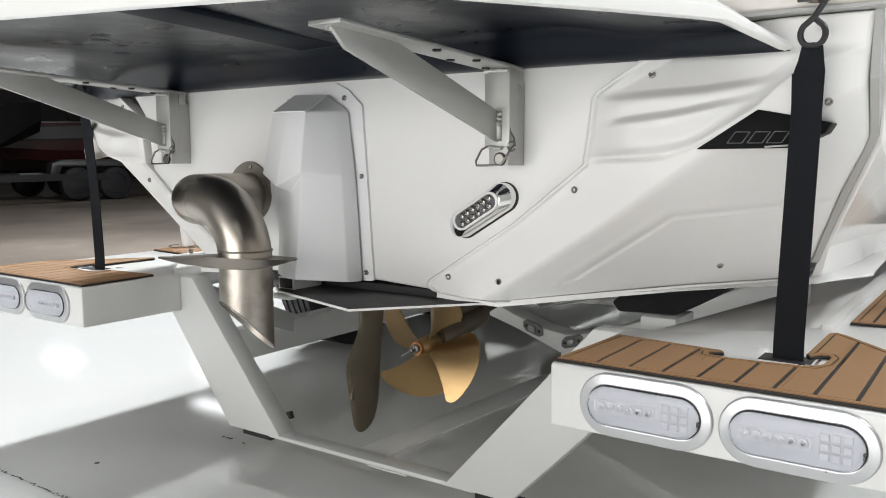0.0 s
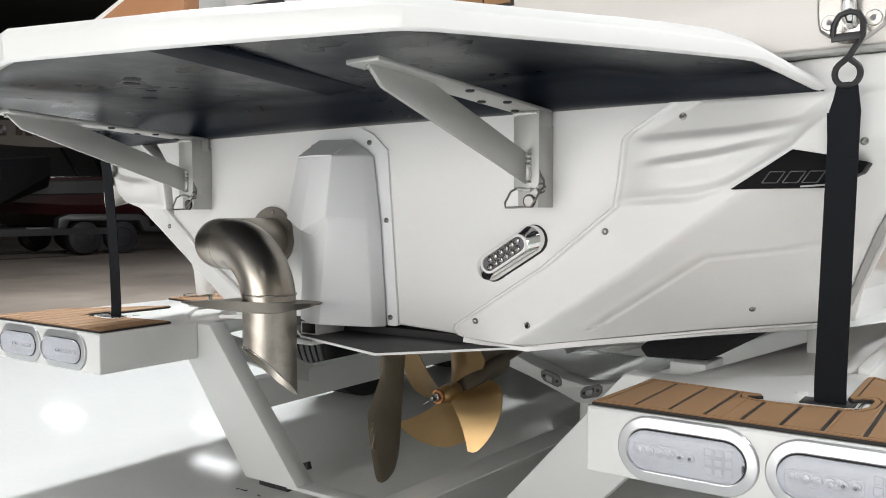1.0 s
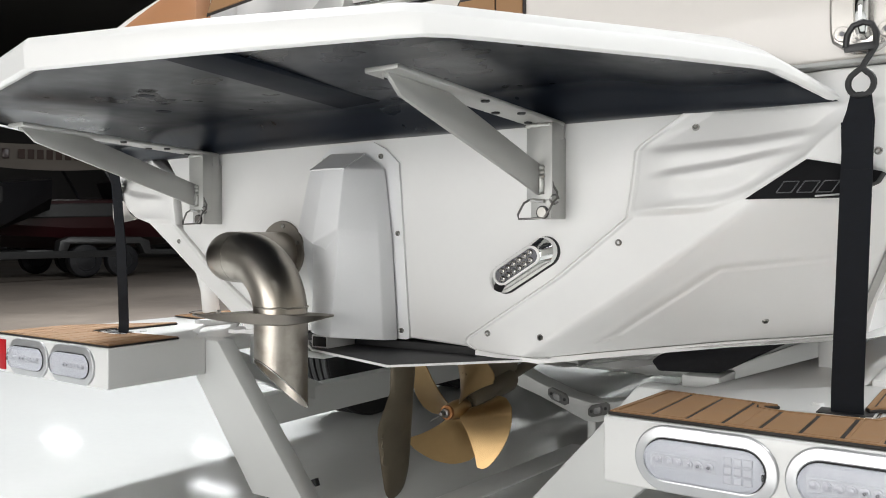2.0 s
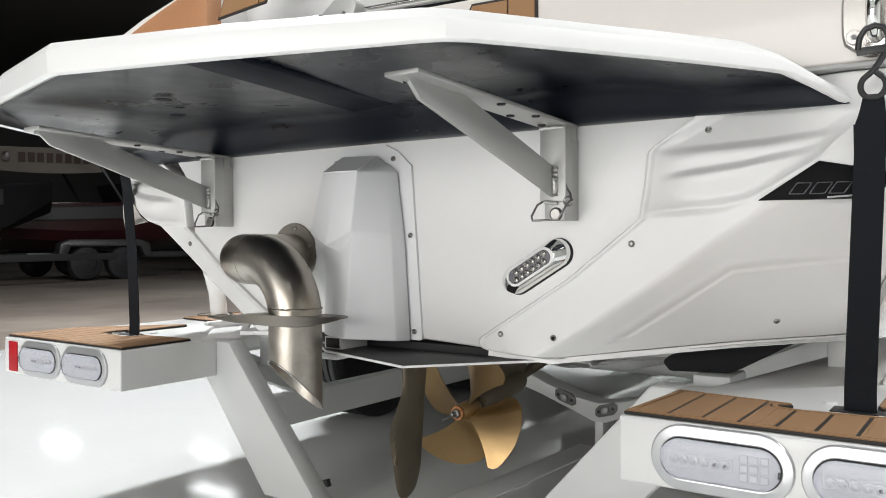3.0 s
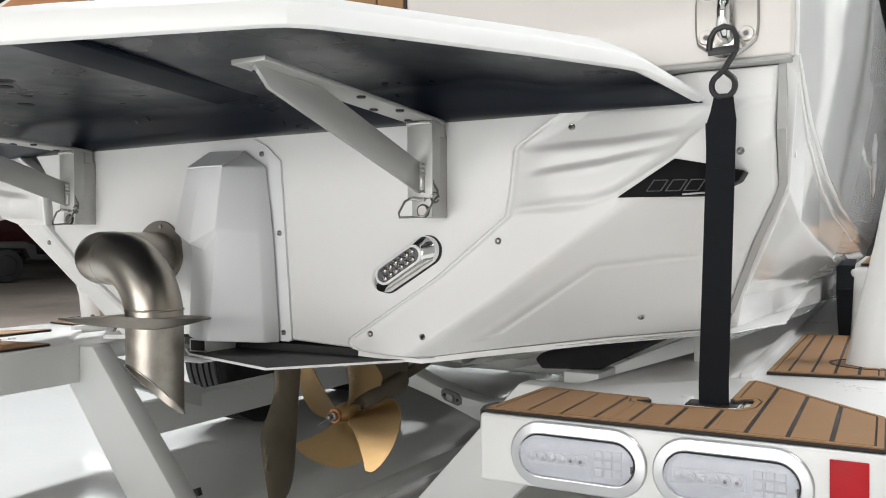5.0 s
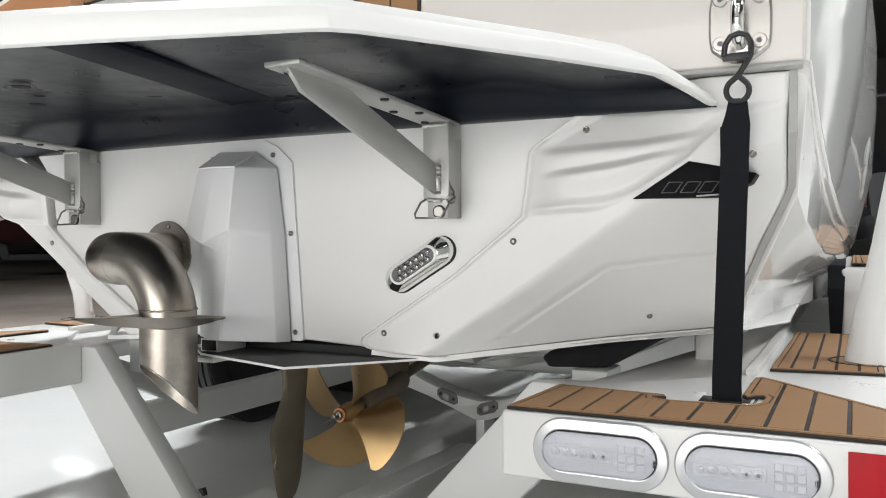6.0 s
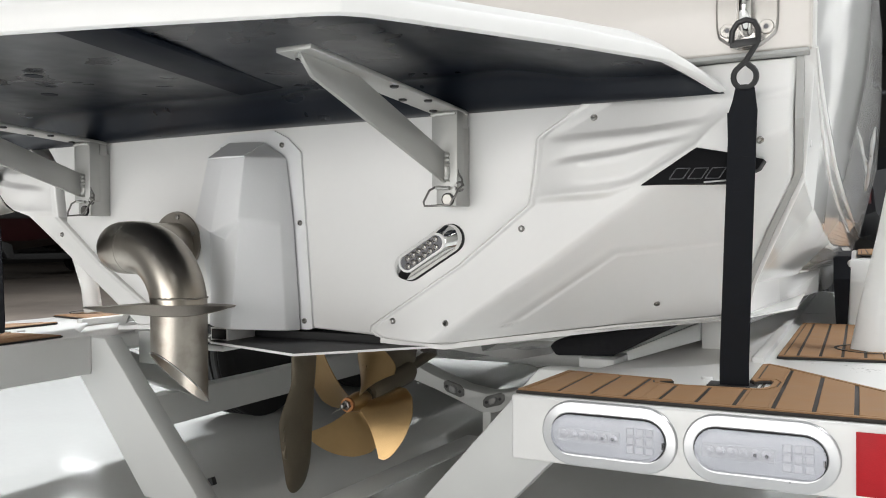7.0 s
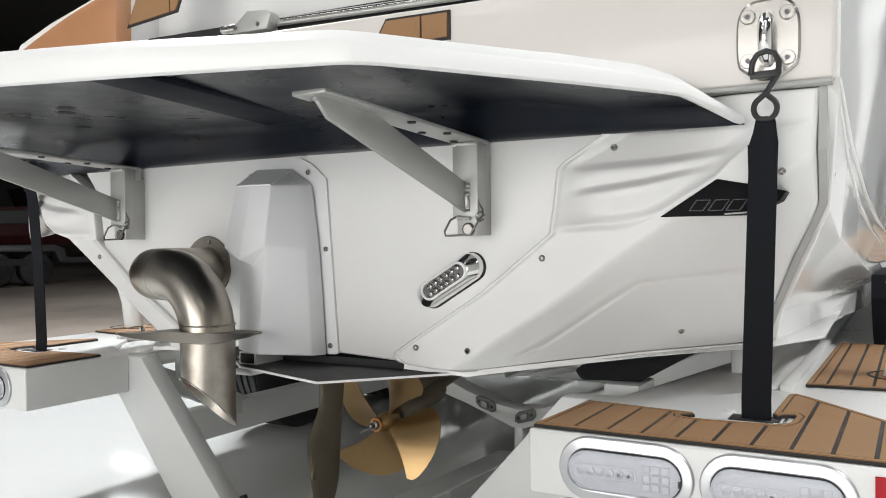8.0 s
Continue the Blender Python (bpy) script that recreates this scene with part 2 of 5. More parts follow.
material("upholstery_tan", (0.40, 0.19, 0.09), 0.5, vary=0.06, scale=12, fine=400, bump=0.2, dist=0.001)
material("webbing", (0.008, 0.009, 0.012), 0.8, spec=0.2, vary=0.25, scale=40, fine=900, bump=0.6, dist=0.0008, stretch=(1, 1, 3))
material("hook_black", (0.012, 0.012, 0.013), 0.45, vary=0.2, fine=200, bump=0.1)
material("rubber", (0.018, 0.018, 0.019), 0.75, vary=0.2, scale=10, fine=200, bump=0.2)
material("carpet", (0.008, 0.008, 0.01), 0.95, vary=0.4, scale=60, fine=800, bump=1.0, dist=0.003)
material("gasket", (0.42, 0.42, 0.41), 0.6, vary=0.05, scale=20, fine=200)
material("wake_plate", (0.035, 0.035, 0.037), 0.45, spec=0.3, vary=0.2, scale=6, fine=150, bump=0.05, tint=(0.12, 0.115, 0.11), tint_amount=0.5, tint_scale=8)
material("badge_black", (0.004, 0.004, 0.005), 0.5, spec=0.1, vary=0.1)
material("badge_chrome", (0.07, 0.07, 0.075), 0.35, 0.6, vary=0.05)
material("reflector_red", (0.40, 0.008, 0.014), 0.5, coat=0.0, spec=0.25, vary=0.12, scale=20, fine=500, bump=0.3)
material("lens_core", (0.42, 0.43, 0.46), 0.35, vary=0.04, scale=30, fine=200)
material("clip_wire", (0.16, 0.155, 0.15), 0.35, 0.8, vary=0.1)
material("diode", (0.40, 0.405, 0.43), 0.3, 0.1, vary=0.08, scale=60, fine=300)
material("led_dark", (0.1, 0.1, 0.11), 0.3, 0.6, vary=0.2, scale=80)
material("grey_metal", (0.35, 0.35, 0.35), 0.5, 0.5, vary=0.1)
material("marker_grey", (0.16, 0.16, 0.155), 0.45, vary=0.2, scale=30, fine=200, bump=0.05)
material("copper_washer", (0.36, 0.17, 0.075), 0.4, 1.0, vary=0.2, scale=40, fine=200)
material("rim_alloy", (0.60, 0.60, 0.60), 0.35, 0.35, vary=0.08)
material("floor_epoxy", (0.80, 0.805, 0.79), 0.07, coat=0.8, vary=0.03, scale=0.8, fine=30, rough_vary=0.15, tint=(0.70, 0.70, 0.68), tint_amount=0.3, tint_scale=1.6, dist=0.01)
material("floor_concrete", (0.2, 0.17, 0.145), 0.42, vary=0.25, scale=0.5, fine=5, bump=0.1, tint=(0.1, 0.085, 0.075), tint_amount=0.7, tint_scale=0.35, rough_vary=0.3, dist=0.01)
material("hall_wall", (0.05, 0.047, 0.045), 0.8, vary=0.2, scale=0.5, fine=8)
# unseen east and south walls are white to bounce light at the boat
material("hall_wall_bounce", (0.7, 0.69, 0.66), 0.7, vary=0.05, scale=0.5, fine=8)
material("far_dark", (0.012, 0.012, 0.014), 0.4, vary=0.3, scale=1)
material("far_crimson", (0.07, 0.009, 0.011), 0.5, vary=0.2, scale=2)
# red and white far darkened: the hall's dimness is put into these colours
material("far_red_dim", (0.026, 0.006, 0.007), 0.3, vary=0.3, scale=1)
material("far_white_dim", (0.032, 0.032, 0.032), 0.4, vary=0.15, scale=1)
# cream cloth with the dim light of the hall mixed into its colour
material("banner_cloth_dim", (0.13, 0.112, 0.095), 0.8, vary=0.1, scale=2)
material("banner_ink", (0.05, 0.03, 0.025), 0.8, vary=0.1)
material("floor_speck", (0.05, 0.05, 0.05), 0.7, vary=0.2)

clear = bpy.data.materials.new("clear_lens")
clear.use_nodes = True
cb = clear.node_tree.nodes["Principled BSDF"]
cb.inputs["Base Color"].default_value = (0.8, 0.81, 0.84, 1)
cb.inputs["Specular IOR Level"].default_value = 0.25
cb.inputs["Roughness"].default_value, cb.inputs["Transmission Weight"].default_value, cb.inputs["IOR"].default_value = 0.27, 0.9, 1.25
M["clear_lens"] = clear


def ribbed(mat, scale, strength, dist):
    """Fine parallel tool marks on a material."""
    nt = mat.node_tree
    wave = nt.nodes.new("ShaderNodeTexWave")
    wave.inputs["Scale"].default_value, wave.inputs["Distortion"].default_value = scale, 1.5
    wave.bands_direction = "DIAGONAL"
    co = nt.nodes.new("ShaderNodeTexCoord")
    nt.links.new(co.outputs["Object"], wave.inputs["Vector"])
    bp = nt.nodes.new("ShaderNodeBump")
    bp.inputs["Strength"].default_value, bp.inputs["Distance"].default_value = strength, dist
    nt.links.new(wave.outputs["Fac"], bp.inputs["Height"])
    nt.links.new(bp.outputs[0], nt.nodes["Principled BSDF"].inputs["Normal"])


ribbed(M["bronze"], 260, 0.12, 0.0005)

# ---- the hall ----
def structure(name, bm, mat, label=""):
    ob = part(name, bm, mat)
    return tagged(ob, label, "", "", "structure")


X0, X1, Y0, Y1, ROOF = -27.0, 11.0, -9.0, 24.0, 5.8
EPOXY = -4.7
structure("floor", box(EPOXY, X1, Y0, Y1, FLOOR - 0.1, FLOOR, 0), M["floor_epoxy"], "glossy light grey epoxy floor with a few marks")
structure("floor_far", box(X0, EPOXY, Y0, Y1, FLOOR - 0.1, FLOOR - 0.002, 0), M["floor_concrete"], "worn brown concrete floor of the dim hall")
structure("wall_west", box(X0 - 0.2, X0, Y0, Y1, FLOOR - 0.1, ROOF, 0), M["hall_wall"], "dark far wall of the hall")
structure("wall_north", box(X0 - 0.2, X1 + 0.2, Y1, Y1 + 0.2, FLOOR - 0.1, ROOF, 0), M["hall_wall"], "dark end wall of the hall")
structure("wall_east", box(X1, X1 + 0.2, Y0, Y1, FLOOR - 0.1, ROOF, 0), M["hall_wall_bounce"], "unseen side wall of the hall, white to bounce light")
# unseen doorway, added so that its lamp lights the stern from the front
DOOR = (-4.0, 3.4, 3.0)
south = prism([(X0 - 0.2, FLOOR - 0.1), (DOOR[0], FLOOR - 0.1), (DOOR[0], DOOR[2]), (DOOR[1], DOOR[2]), (DOOR[1], FLOOR - 0.1), (X1 + 0.2, FLOOR - 0.1), (X1 + 0.2, ROOF), (X0 - 0.2, ROOF)], "y", Y0 - 0.2, Y0)
structure("wall_south", south, M["hall_wall_bounce"], "unseen white wall of the hall with an added door opening")
structure("door_1", box(DOOR[0] - 0.1, DOOR[1] + 0.1, Y0 + 0.01, Y0 + 0.42, DOOR[2], DOOR[2] + 0.42, 0.03), M["far_white_dim"], "unseen rolled-up door over the doorway added to light the stern")
door_fill((DOOR[0] + DOOR[1]) / 2, Y0 - 0.1, FLOOR + DOOR[2] / 2, DOOR[1] - DOOR[0] - 0.1, DOOR[2] - 0.3, 410)
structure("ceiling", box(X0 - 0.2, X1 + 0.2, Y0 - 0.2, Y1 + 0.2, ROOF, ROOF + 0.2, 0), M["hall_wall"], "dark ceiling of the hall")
for lx, ly, lsx, lsy, lw in LAMPS:
    ceiling_lamp(lx, ly, ROOF - 0.12, lsx, lsy, lw)

# ---- the boat ----
MID = -0.025
PORT = MID + 0.06
boat = thing("wake_boat", (0, 2.0, 0.45), "white gelcoat wake boat standing stern out on a white trailer", "boat")

PANEL_L = [(0.608, 0.44), (0.611, 0.36), (0.617, 0.29), (0.628, 0.272), (0.640, 0.275), (0.769, 0.480), (0.866, 0.604), (0.885, 0.628), (0.94, 0.637), (1.006, 0.645), (1.017, 0.655), (1.0624, 0.728), (1.125, 0.826)]
PANEL_R = [(0.608, 0.445), (0.621, 0.554), (0.641, 0.743), (0.653, 0.902), (0.658, 0.945), (0.698, 0.966), (0.746, 0.990), (0.833, 1.032), (0.915, 1.078), (0.935, 1.086), (1.125, 1.098)]
RIDGE = [(0.60, 0.886), (0.66, 0.893), (0.76, 0.896), (0.79, 0.900), (0.841, 0.920), (0.90, 0.956), (0.937, 0.980), (0.961, 1.006), (1.0, 1.040), (1.04, 1.058), (1.12, 1.07)]
RIBS = ([(0.64, 1.004), (0.69, 1.006), (0.849, 1.015), (0.985, 1.031), (1.1, 1.05)], 0.68, 0.98, 0.015), ([(0.62, 0.953), (0.677, 0.959), (0.818, 0.977), (0.951, 1.003), (1.1, 1.03)], 0.67, 0.95, 0.019)


def lower_side(x, z, port):
    """The flat part of the quarter panel and the facet that turns forward below it."""
    flat = 0.006 - 0.055 * max(0.0, z - 0.70) * ease(x, 0.6, 0.8)
    flat = softmax(flat, -0.013 + 0.26 * (x - 0.848), 0.01)
    facet = 0.006 + 1.1 * (x - 0.775) - 1.6 * (z - 0.908) if port else -0.012 + 0.8 * (x - 0.86) - 1.252 * (z - 0.908)
    zg = 0.628 + 0.66 * (x - 0.535) if x < 0.782 else 0.791 + 0.12 * (x - 0.782)
    facet += 0.10 * max(0.0, zg - z)
    low = softmax(flat, facet, 0.012)
    s = z - zg
    return low + (0.004 * math.exp(-((s / 0.0045) ** 2)) - 0.0015 * math.exp(-(((s - 0.012) / 0.006) ** 2))) * ease(x, 0.52, 0.58)


def side_depth(x, z, port=False):
    """How far forward the moulded quarter panel lies at a place of the stern."""
    zr = curve(RIDGE, x)
    y = lower_side(x, min(z, zr + 0.012), port)
    if z > zr - 0.012:
        rise = 0.0 + 0.138 * (x - 0.646) + 0.30 * (z - 1.01) * (1 - ease(x, 0.84, 0.98)) - 0.10 * max(0.0, x - 0.93)
        for line, xa, xb, high in RIBS:
            s = z - curve(line, x)
            rise -= high * ease(x, xa - 0.03, xa + 0.07) * (1 - ease(x, xb - 0.12, xb + 0.05)) * (ease(-s, -0.008, 0.010) - ease(-s, 0.010, 0.055))
        above = softmin(rise, lower_side(x, zr, port) + 0.9 * (z - zr), 0.014)
        k = ease(z - zr, -0.008, 0.008)
        y = y * (1 - k) + above * k
    edge = curve(PANEL_L, z)
    return 0.004 + (y - 0.004) * ease(x - edge, 0.0, 0.05 + 0.08 * math.exp(-(((z - 0.93) / 0.05) ** 2)))


def transom_panel(mirror):
    zs = sorted(set([round(v, 4) for v in np.linspace(0.608, 0.67, 24)] + [round(v, 4) for v in np.linspace(0.67, 1.125, 230)]))

    def at(u, v):
        z = zs[round(v * (len(zs) - 1))]
        a, b = curve(PANEL_L, z), curve(PANEL_R, z)
        if mirror is not False:
            b -= 0.12  # the port quarter is cut a little shorter
        i = round(u * 230)
        x = a + 0.0009 * i if i < 24 else a + 0.0216 + (b - a - 0.0216) * (i - 24) / 206
        y = side_depth(x, z, mirror is not False)
        fall = min(1.0, (x - a) / 0.004, (b - x) / 0.008, max(0.0, (1.125 - z) / 0.006))
        groove = 0.0042 * ease(x - a, 0.003, 0.007) * (1 - ease(x - a, 0.008, 0.021))
        return (x, y + groove + 0.013 * (1 - math.sqrt(max(0.0, 1 - (1 - fall) ** 2))), z)

    bm = sheet(at, 230, len(zs) - 1, 0.02)
    return sub("quarter_panel", bm, M["gelcoat"], boat, "moulded white quarter panel with creases and ribs", mirror, angle=50)


def screw(x, z, y, parent, mirror, r=0.0064, way=(0, -1, 0)):
    bm = lathe([(0.0005, 0.0), (r * 0.45, 0.0), (r * 0.5, 0.003), (r * 0.75, 0.0038), (r, 0.002), (r * 1.05, -0.003)], (x, y, z), way, n=18)
    return sub("screw", bm, M["screw_steel"], parent, "", mirror)


for m in (False, MID):
    pn = transom_panel(m)
    for x, z in ((0.754, 1.043), (0.617, 0.839), (0.332, 0.652), (0.4535, 0.652), (0.82, 0.686), (1.04, 0.986)):
        if m is not False and x > 0.7 and z < 1.0:
            continue
        d = 0.004
        slope = ((side_depth(x + d, z) - side_depth(x - d, z)) / (2 * d), -1, (side_depth(x, z + d) - side_depth(x, z - d)) / (2 * d))
        screw(x, z, side_depth(x, z), pn, m, way=slope)
    # drain slot in the edge of the panel
    gp = [(x, side_depth(x - 0.004, z) + 0.004, z) for x, z in ((1.103, 1.130), (1.1005, 1.02), (1.094, 0.935), (1.086, 0.917), (1.040, 0.833), (0.998, 0.746), (0.972, 0.690))]
    loops = []
    for i, p in enumerate(gp):
        w = 0.0135 if i else 0.012
        loops.append([(p[0] - w / 2, p[1] + 0.002, p[2]), (p[0] + w / 2, p[1] + 0.0, p[2] + 0.001), (p[0] + w / 2, p[1] + 0.03, p[2]), (p[0] - w / 2, p[1] + 0.03, p[2])])
    sub("edge_gasket", rings(loops), M["gasket"], pn, "grey rubber gasket strip", m if m is False else PORT)

for m in (False, MID):
    sub("corner_backing", box(1.05, 1.116, 0.135, 0.17, 0.98, 1.15, 0.002), M["gelcoat"], boat, "", m if m is False else PORT)

# flat middle of the stern
mid = [(-0.40, 0.606), (-0.29, 0.618), (-0.1, 0.627), (0.1, 0.628), (0.29, 0.618), (0.40, 0.606), (0.66, 0.84), (0.68, 1.0), (0.78, 1.12), (-0.78, 1.12), (-0.68, 1.0), (-0.66, 0.84)]
sub("transom", prism(mid, "y", 0.0155, 0.05, 0.006, 3), M["gelcoat"], boat, "flat white middle of the stern")

# hull sides: facets that run forward from the stern
for m in (False, MID):
    GX = [(0.652, 0.953), (0.690, 0.972), (0.746, 0.998), (0.833, 1.040), (0.917, 1.086), (0.935, 1.094), (1.02, 1.1005), (1.112, 1.103), (1.14, 1.104)]
    zs = (0.652, 0.70, 0.746, 0.833, 0.925, 1.03, 1.125)
    joint = [(curve(GX, z), side_depth(curve(GX, z) - 0.004, z) + 0.004, z) for z in zs]
    st = [
        [(x + 0.004, y + 0.006, z) for x, y, z in (joint[0], joint[2], joint[4], joint[6])] + [(1.106, 0.04, 1.14), (1.11, 0.04, 1.28), (1.11, 0.05, 1.40)],
        [(0.982, 0.380, 0.662), (1.004, 0.322, 0.729), (1.104, 0.150, 0.925), (1.124, 0.070, 1.112), (1.128, 0.042, 1.135), (1.130, 0.042, 1.28), (1.13, 0.05, 1.40)],
        [(1.03, 0.55, 0.671), (1.028, 0.56, 0.729), (1.114, 0.25, 0.8735), (1.131, 0.165, 1.012), (1.136, 0.150, 1.04), (1.158, 0.22, 1.27), (1.17, 0.22, 1.40)],
        [(1.07, 1.0, 0.665), (1.052, 0.80, 0.729), (1.119, 0.60, 0.8335), (1.137, 0.38, 0.938), (1.146, 0.37, 0.965), (1.185, 0.42, 1.25), (1.20, 0.42, 1.40)],
        [(1.10, 1.475, 0.656), (1.10, 1.45, 0.728), (1.132, 1.0, 0.779), (1.147, 0.66, 0.890), (1.158, 0.66, 0.915), (1.213, 0.72, 1.22), (1.23, 0.72, 1.40)],
        [(1.12, 2.0, 0.665), (1.13, 2.0, 0.735), (1.148, 1.6, 0.775), (1.165, 1.2, 0.836), (1.178, 1.2, 0.856), (1.24, 1.2, 1.16), (1.25, 1.2, 1.40)],
        [(1.14, 2.9, 0.69), (1.155, 2.9, 0.745), (1.162, 2.9, 0.765), (1.174, 2.7, 0.80), (1.19, 2.7, 0.82), (1.262, 2.7, 1.13), (1.28, 2.7, 1.42)],
        [(0.9, 4.5, 0.80), (0.98, 4.5, 0.89), (1.05, 4.5, 1.0), (1.12, 4.5, 1.1), (1.15, 4.5, 1.15), (1.2, 4.5, 1.4), (1.21, 4.5, 1.5)],
        [(0.1, 6.2, 1.0), (0.13, 6.2, 1.08), (0.16, 6.2, 1.15), (0.18, 6.2, 1.2), (0.2, 6.2, 1.3), (0.26, 6.2, 1.5), (0.3, 6.2, 1.65)],
    ]
    bm = rings(st, closed=False)
    sub("hull_side", bevel(bm, 0.003, 2, 6), M["hull_gloss"], boat, "glossy white faceted hull side", m if m is False else PORT, angle=14)
    # the raised double line along the knuckle of the side
    for row, r in ((3, 0.0035), (4, 0.005)):
        sub("side_crease", tube([(col[row][0] + 0.001, col[row][1], col[row][2]) for col in st[1:6]], [0.002, r, r, r, 0.002], 10), M["hull_gloss"], boat, "", m if m is False else PORT)
    # bright lower edge of the stern
    rim = [(0.30, 0.012, 0.617), (0.44, 0.030, 0.608), (0.554, 0.106, 0.621), (0.743, 0.232, 0.641), (0.902, 0.345, 0.653), (0.955, 0.385, 0.656)]
    if m is not False:
        rim = [(x, max(y, 1.1 * (x - 0.42)), z) for x, y, z in rim]
    loops = [[(x, y - 0.002, z - 0.001), (x, y - 0.004, z - 0.012), (x, y + 0.02, z - 0.014), (x, y + 0.02, z - 0.001)] for x, y, z in rim]
    sub("stern_rim", rings(loops), M["gelcoat"], boat, "", m)

# deck that closes the hull
tops = [(0.21, 1.16, 1.385), (0.62, 1.215, 1.39), (0.95, 1.235, 1.395), (2.2, 1.265, 1.415), (4.5, 1.20, 1.495), (6.2, 0.29, 1.645)]
sub("boat_deck", rings([[(MID + w * s, y, z + 0.03 * (1 - s * s)) for s in np.linspace(-1, 1, 9)] for y, w, z in tops], closed=False), M["gelcoat"], boat, "plain white deck")

# hull bottom
prof = []
for y, keel, c1, c2 in ((0.05, 0.614, 0.609, 0.655), (0.35, 0.575, 0.592, 0.66), (0.65, 0.50, 0.555, 0.675), (1.0, 0.42, 0.51, 0.69), (1.6, 0.37, 0.485, 0.70), (3.0, 0.36, 0.50, 0.72), (4.5, 0.5, 0.64, 0.8), (6.2, 0.98, 0.99, 1.0)):
    wide = 1.0 if y < 3.5 else (0.85 if y < 5 else 0.1)
    half = [(0.0, keel), (0.2, keel + (c1 - keel) * 0.42), (0.21, keel + (c1 - keel) * 0.42 - 0.024), (0.24, keel + (c1 - keel) * 0.5), (0.48, c1 + 0.002), (0.49, c1 - 0.024), (0.55, c1 + 0.008), (0.98, c2), (1.08, c2 + 0.02)]
    fwd = lambda x: y + (0.24 * max(0.0, x - 0.35) / 0.6 if y < 0.2 else 0.0)  # noqa: E731
    aft = lambda x: max(y, 0.05 + 1.1 * max(0.0, x - 0.46))  # noqa: E731
    prof.append([(-min(x, 0.95) * wide, aft(min(x, 0.95)), z) for x, z in half[::-1]] + [(x * wide, fwd(x), z) for x, z in half[1:]])
sub("hull_bottom", rings(prof, closed=False), M["hull_gloss"], boat, "glossy white hull bottom with strakes", angle=30)

# upper stern above the panel seam
UP = 0.022
up = [(-0.9, 1.132), (1.122, 1.132), (1.126, 1.395), (0.62, 1.353), (-0.25, 1.372), (-0.9, 1.30)]
sub("upper_stern", prism(up, "y", UP, 0.10, 0.006, 3), M["gelcoat_cream"], boat, "smooth cream upper stern above the panel seam")
# grey strip paints the thin shadow line of the seam
sub("stern_seam", box(-0.98, 1.118, 0.0195, 0.12, 1.1255, 1.1325, 0.002), M["gasket"], boat)

# stern deck seen over the platform: port quarter, bolster, pads, rail and vent pad
sub("rear_wall", box(-0.62, 1.0, 0.11, 0.14, 1.2, 1.365, 0.004), M["gelcoat"], boat)
sub("rear_coaming", prism([(-0.66, 1.36), (1.1, 1.345), (1.1, 1.75), (-0.52, 1.75), (-0.60, 1.56)], "y", 0.155, 0.2, 0.008), M["gelcoat"], boat)
# two solid black strips paint the dark of the slot along the rail
sub("rail_slot_shade", beam((-0.60, 0.125, 1.428), (0.98, 0.125, 1.398), 0.02, 0.022), M["rubber"], boat, "black strip painting the shaded slot under the rail")
sub("rail_slot_shade", beam((-0.13, 0.122, 1.396), (0.98, 0.122, 1.366), 0.02, 0.03), M["rubber"], boat)
sub("stern_rail", tube([(-0.30, 0.10, 1.418), (0.2, 0.10, 1.402), (0.95, 0.10, 1.382)], 0.011, 12), M["chrome"], boat, "polished stainless rail")
hinge = sub("rail_bracket", prism([(-0.24, 1.392), (-0.123, 1.39), (-0.110, 1.425), (-0.125, 1.437), (-0.185, 1.443), (-0.225, 1.415)], "y", 0.065, 0.10, 0.004), M["aluminium"], boat, "cast aluminium rail bracket")
for x in (-0.222, -0.15):
    sub("screw", lathe([(0.0005, 0), (0.006, 0), (0.006, -0.004)], (x, 0.064, 1.405), n=12), M["screw_steel"], hinge)
sub("quarter_coaming", rings([[(-1.20, y, 1.30), (-1.08 - d, y, 1.468 + d), (-0.94 - d, y, 1.511 + d), (-0.70 - d, y, 1.565 + d), (-0.60, y, 1.60 + d), (-0.60, y, 1.30)] for y, d in ((0.5, 0.06), (0.054, 0.0))]), M["gelcoat"], boat, "white port coaming")
bol = []
for s in np.linspace(0, 1, 9):
    x = -1.035 + 0.45 * s
    top = 1.398 + 0.075 * math.sin(s * 1.5) + 0.045 * s
    bol.append([(x, 0.03, 1.30), (x, 0.0, 1.38), (x, 0.0, top - 0.005), (x, 0.012, top + 0.03), (x + 0.008, 0.04, top + 0.05), (x, 0.052, top + 0.045), (x, 0.052, 1.30)])
sub("bolster", bevel(rings(bol), 0.008, 2, 30), M["upholstery_tan"], boat, "tan upholstered bolster")


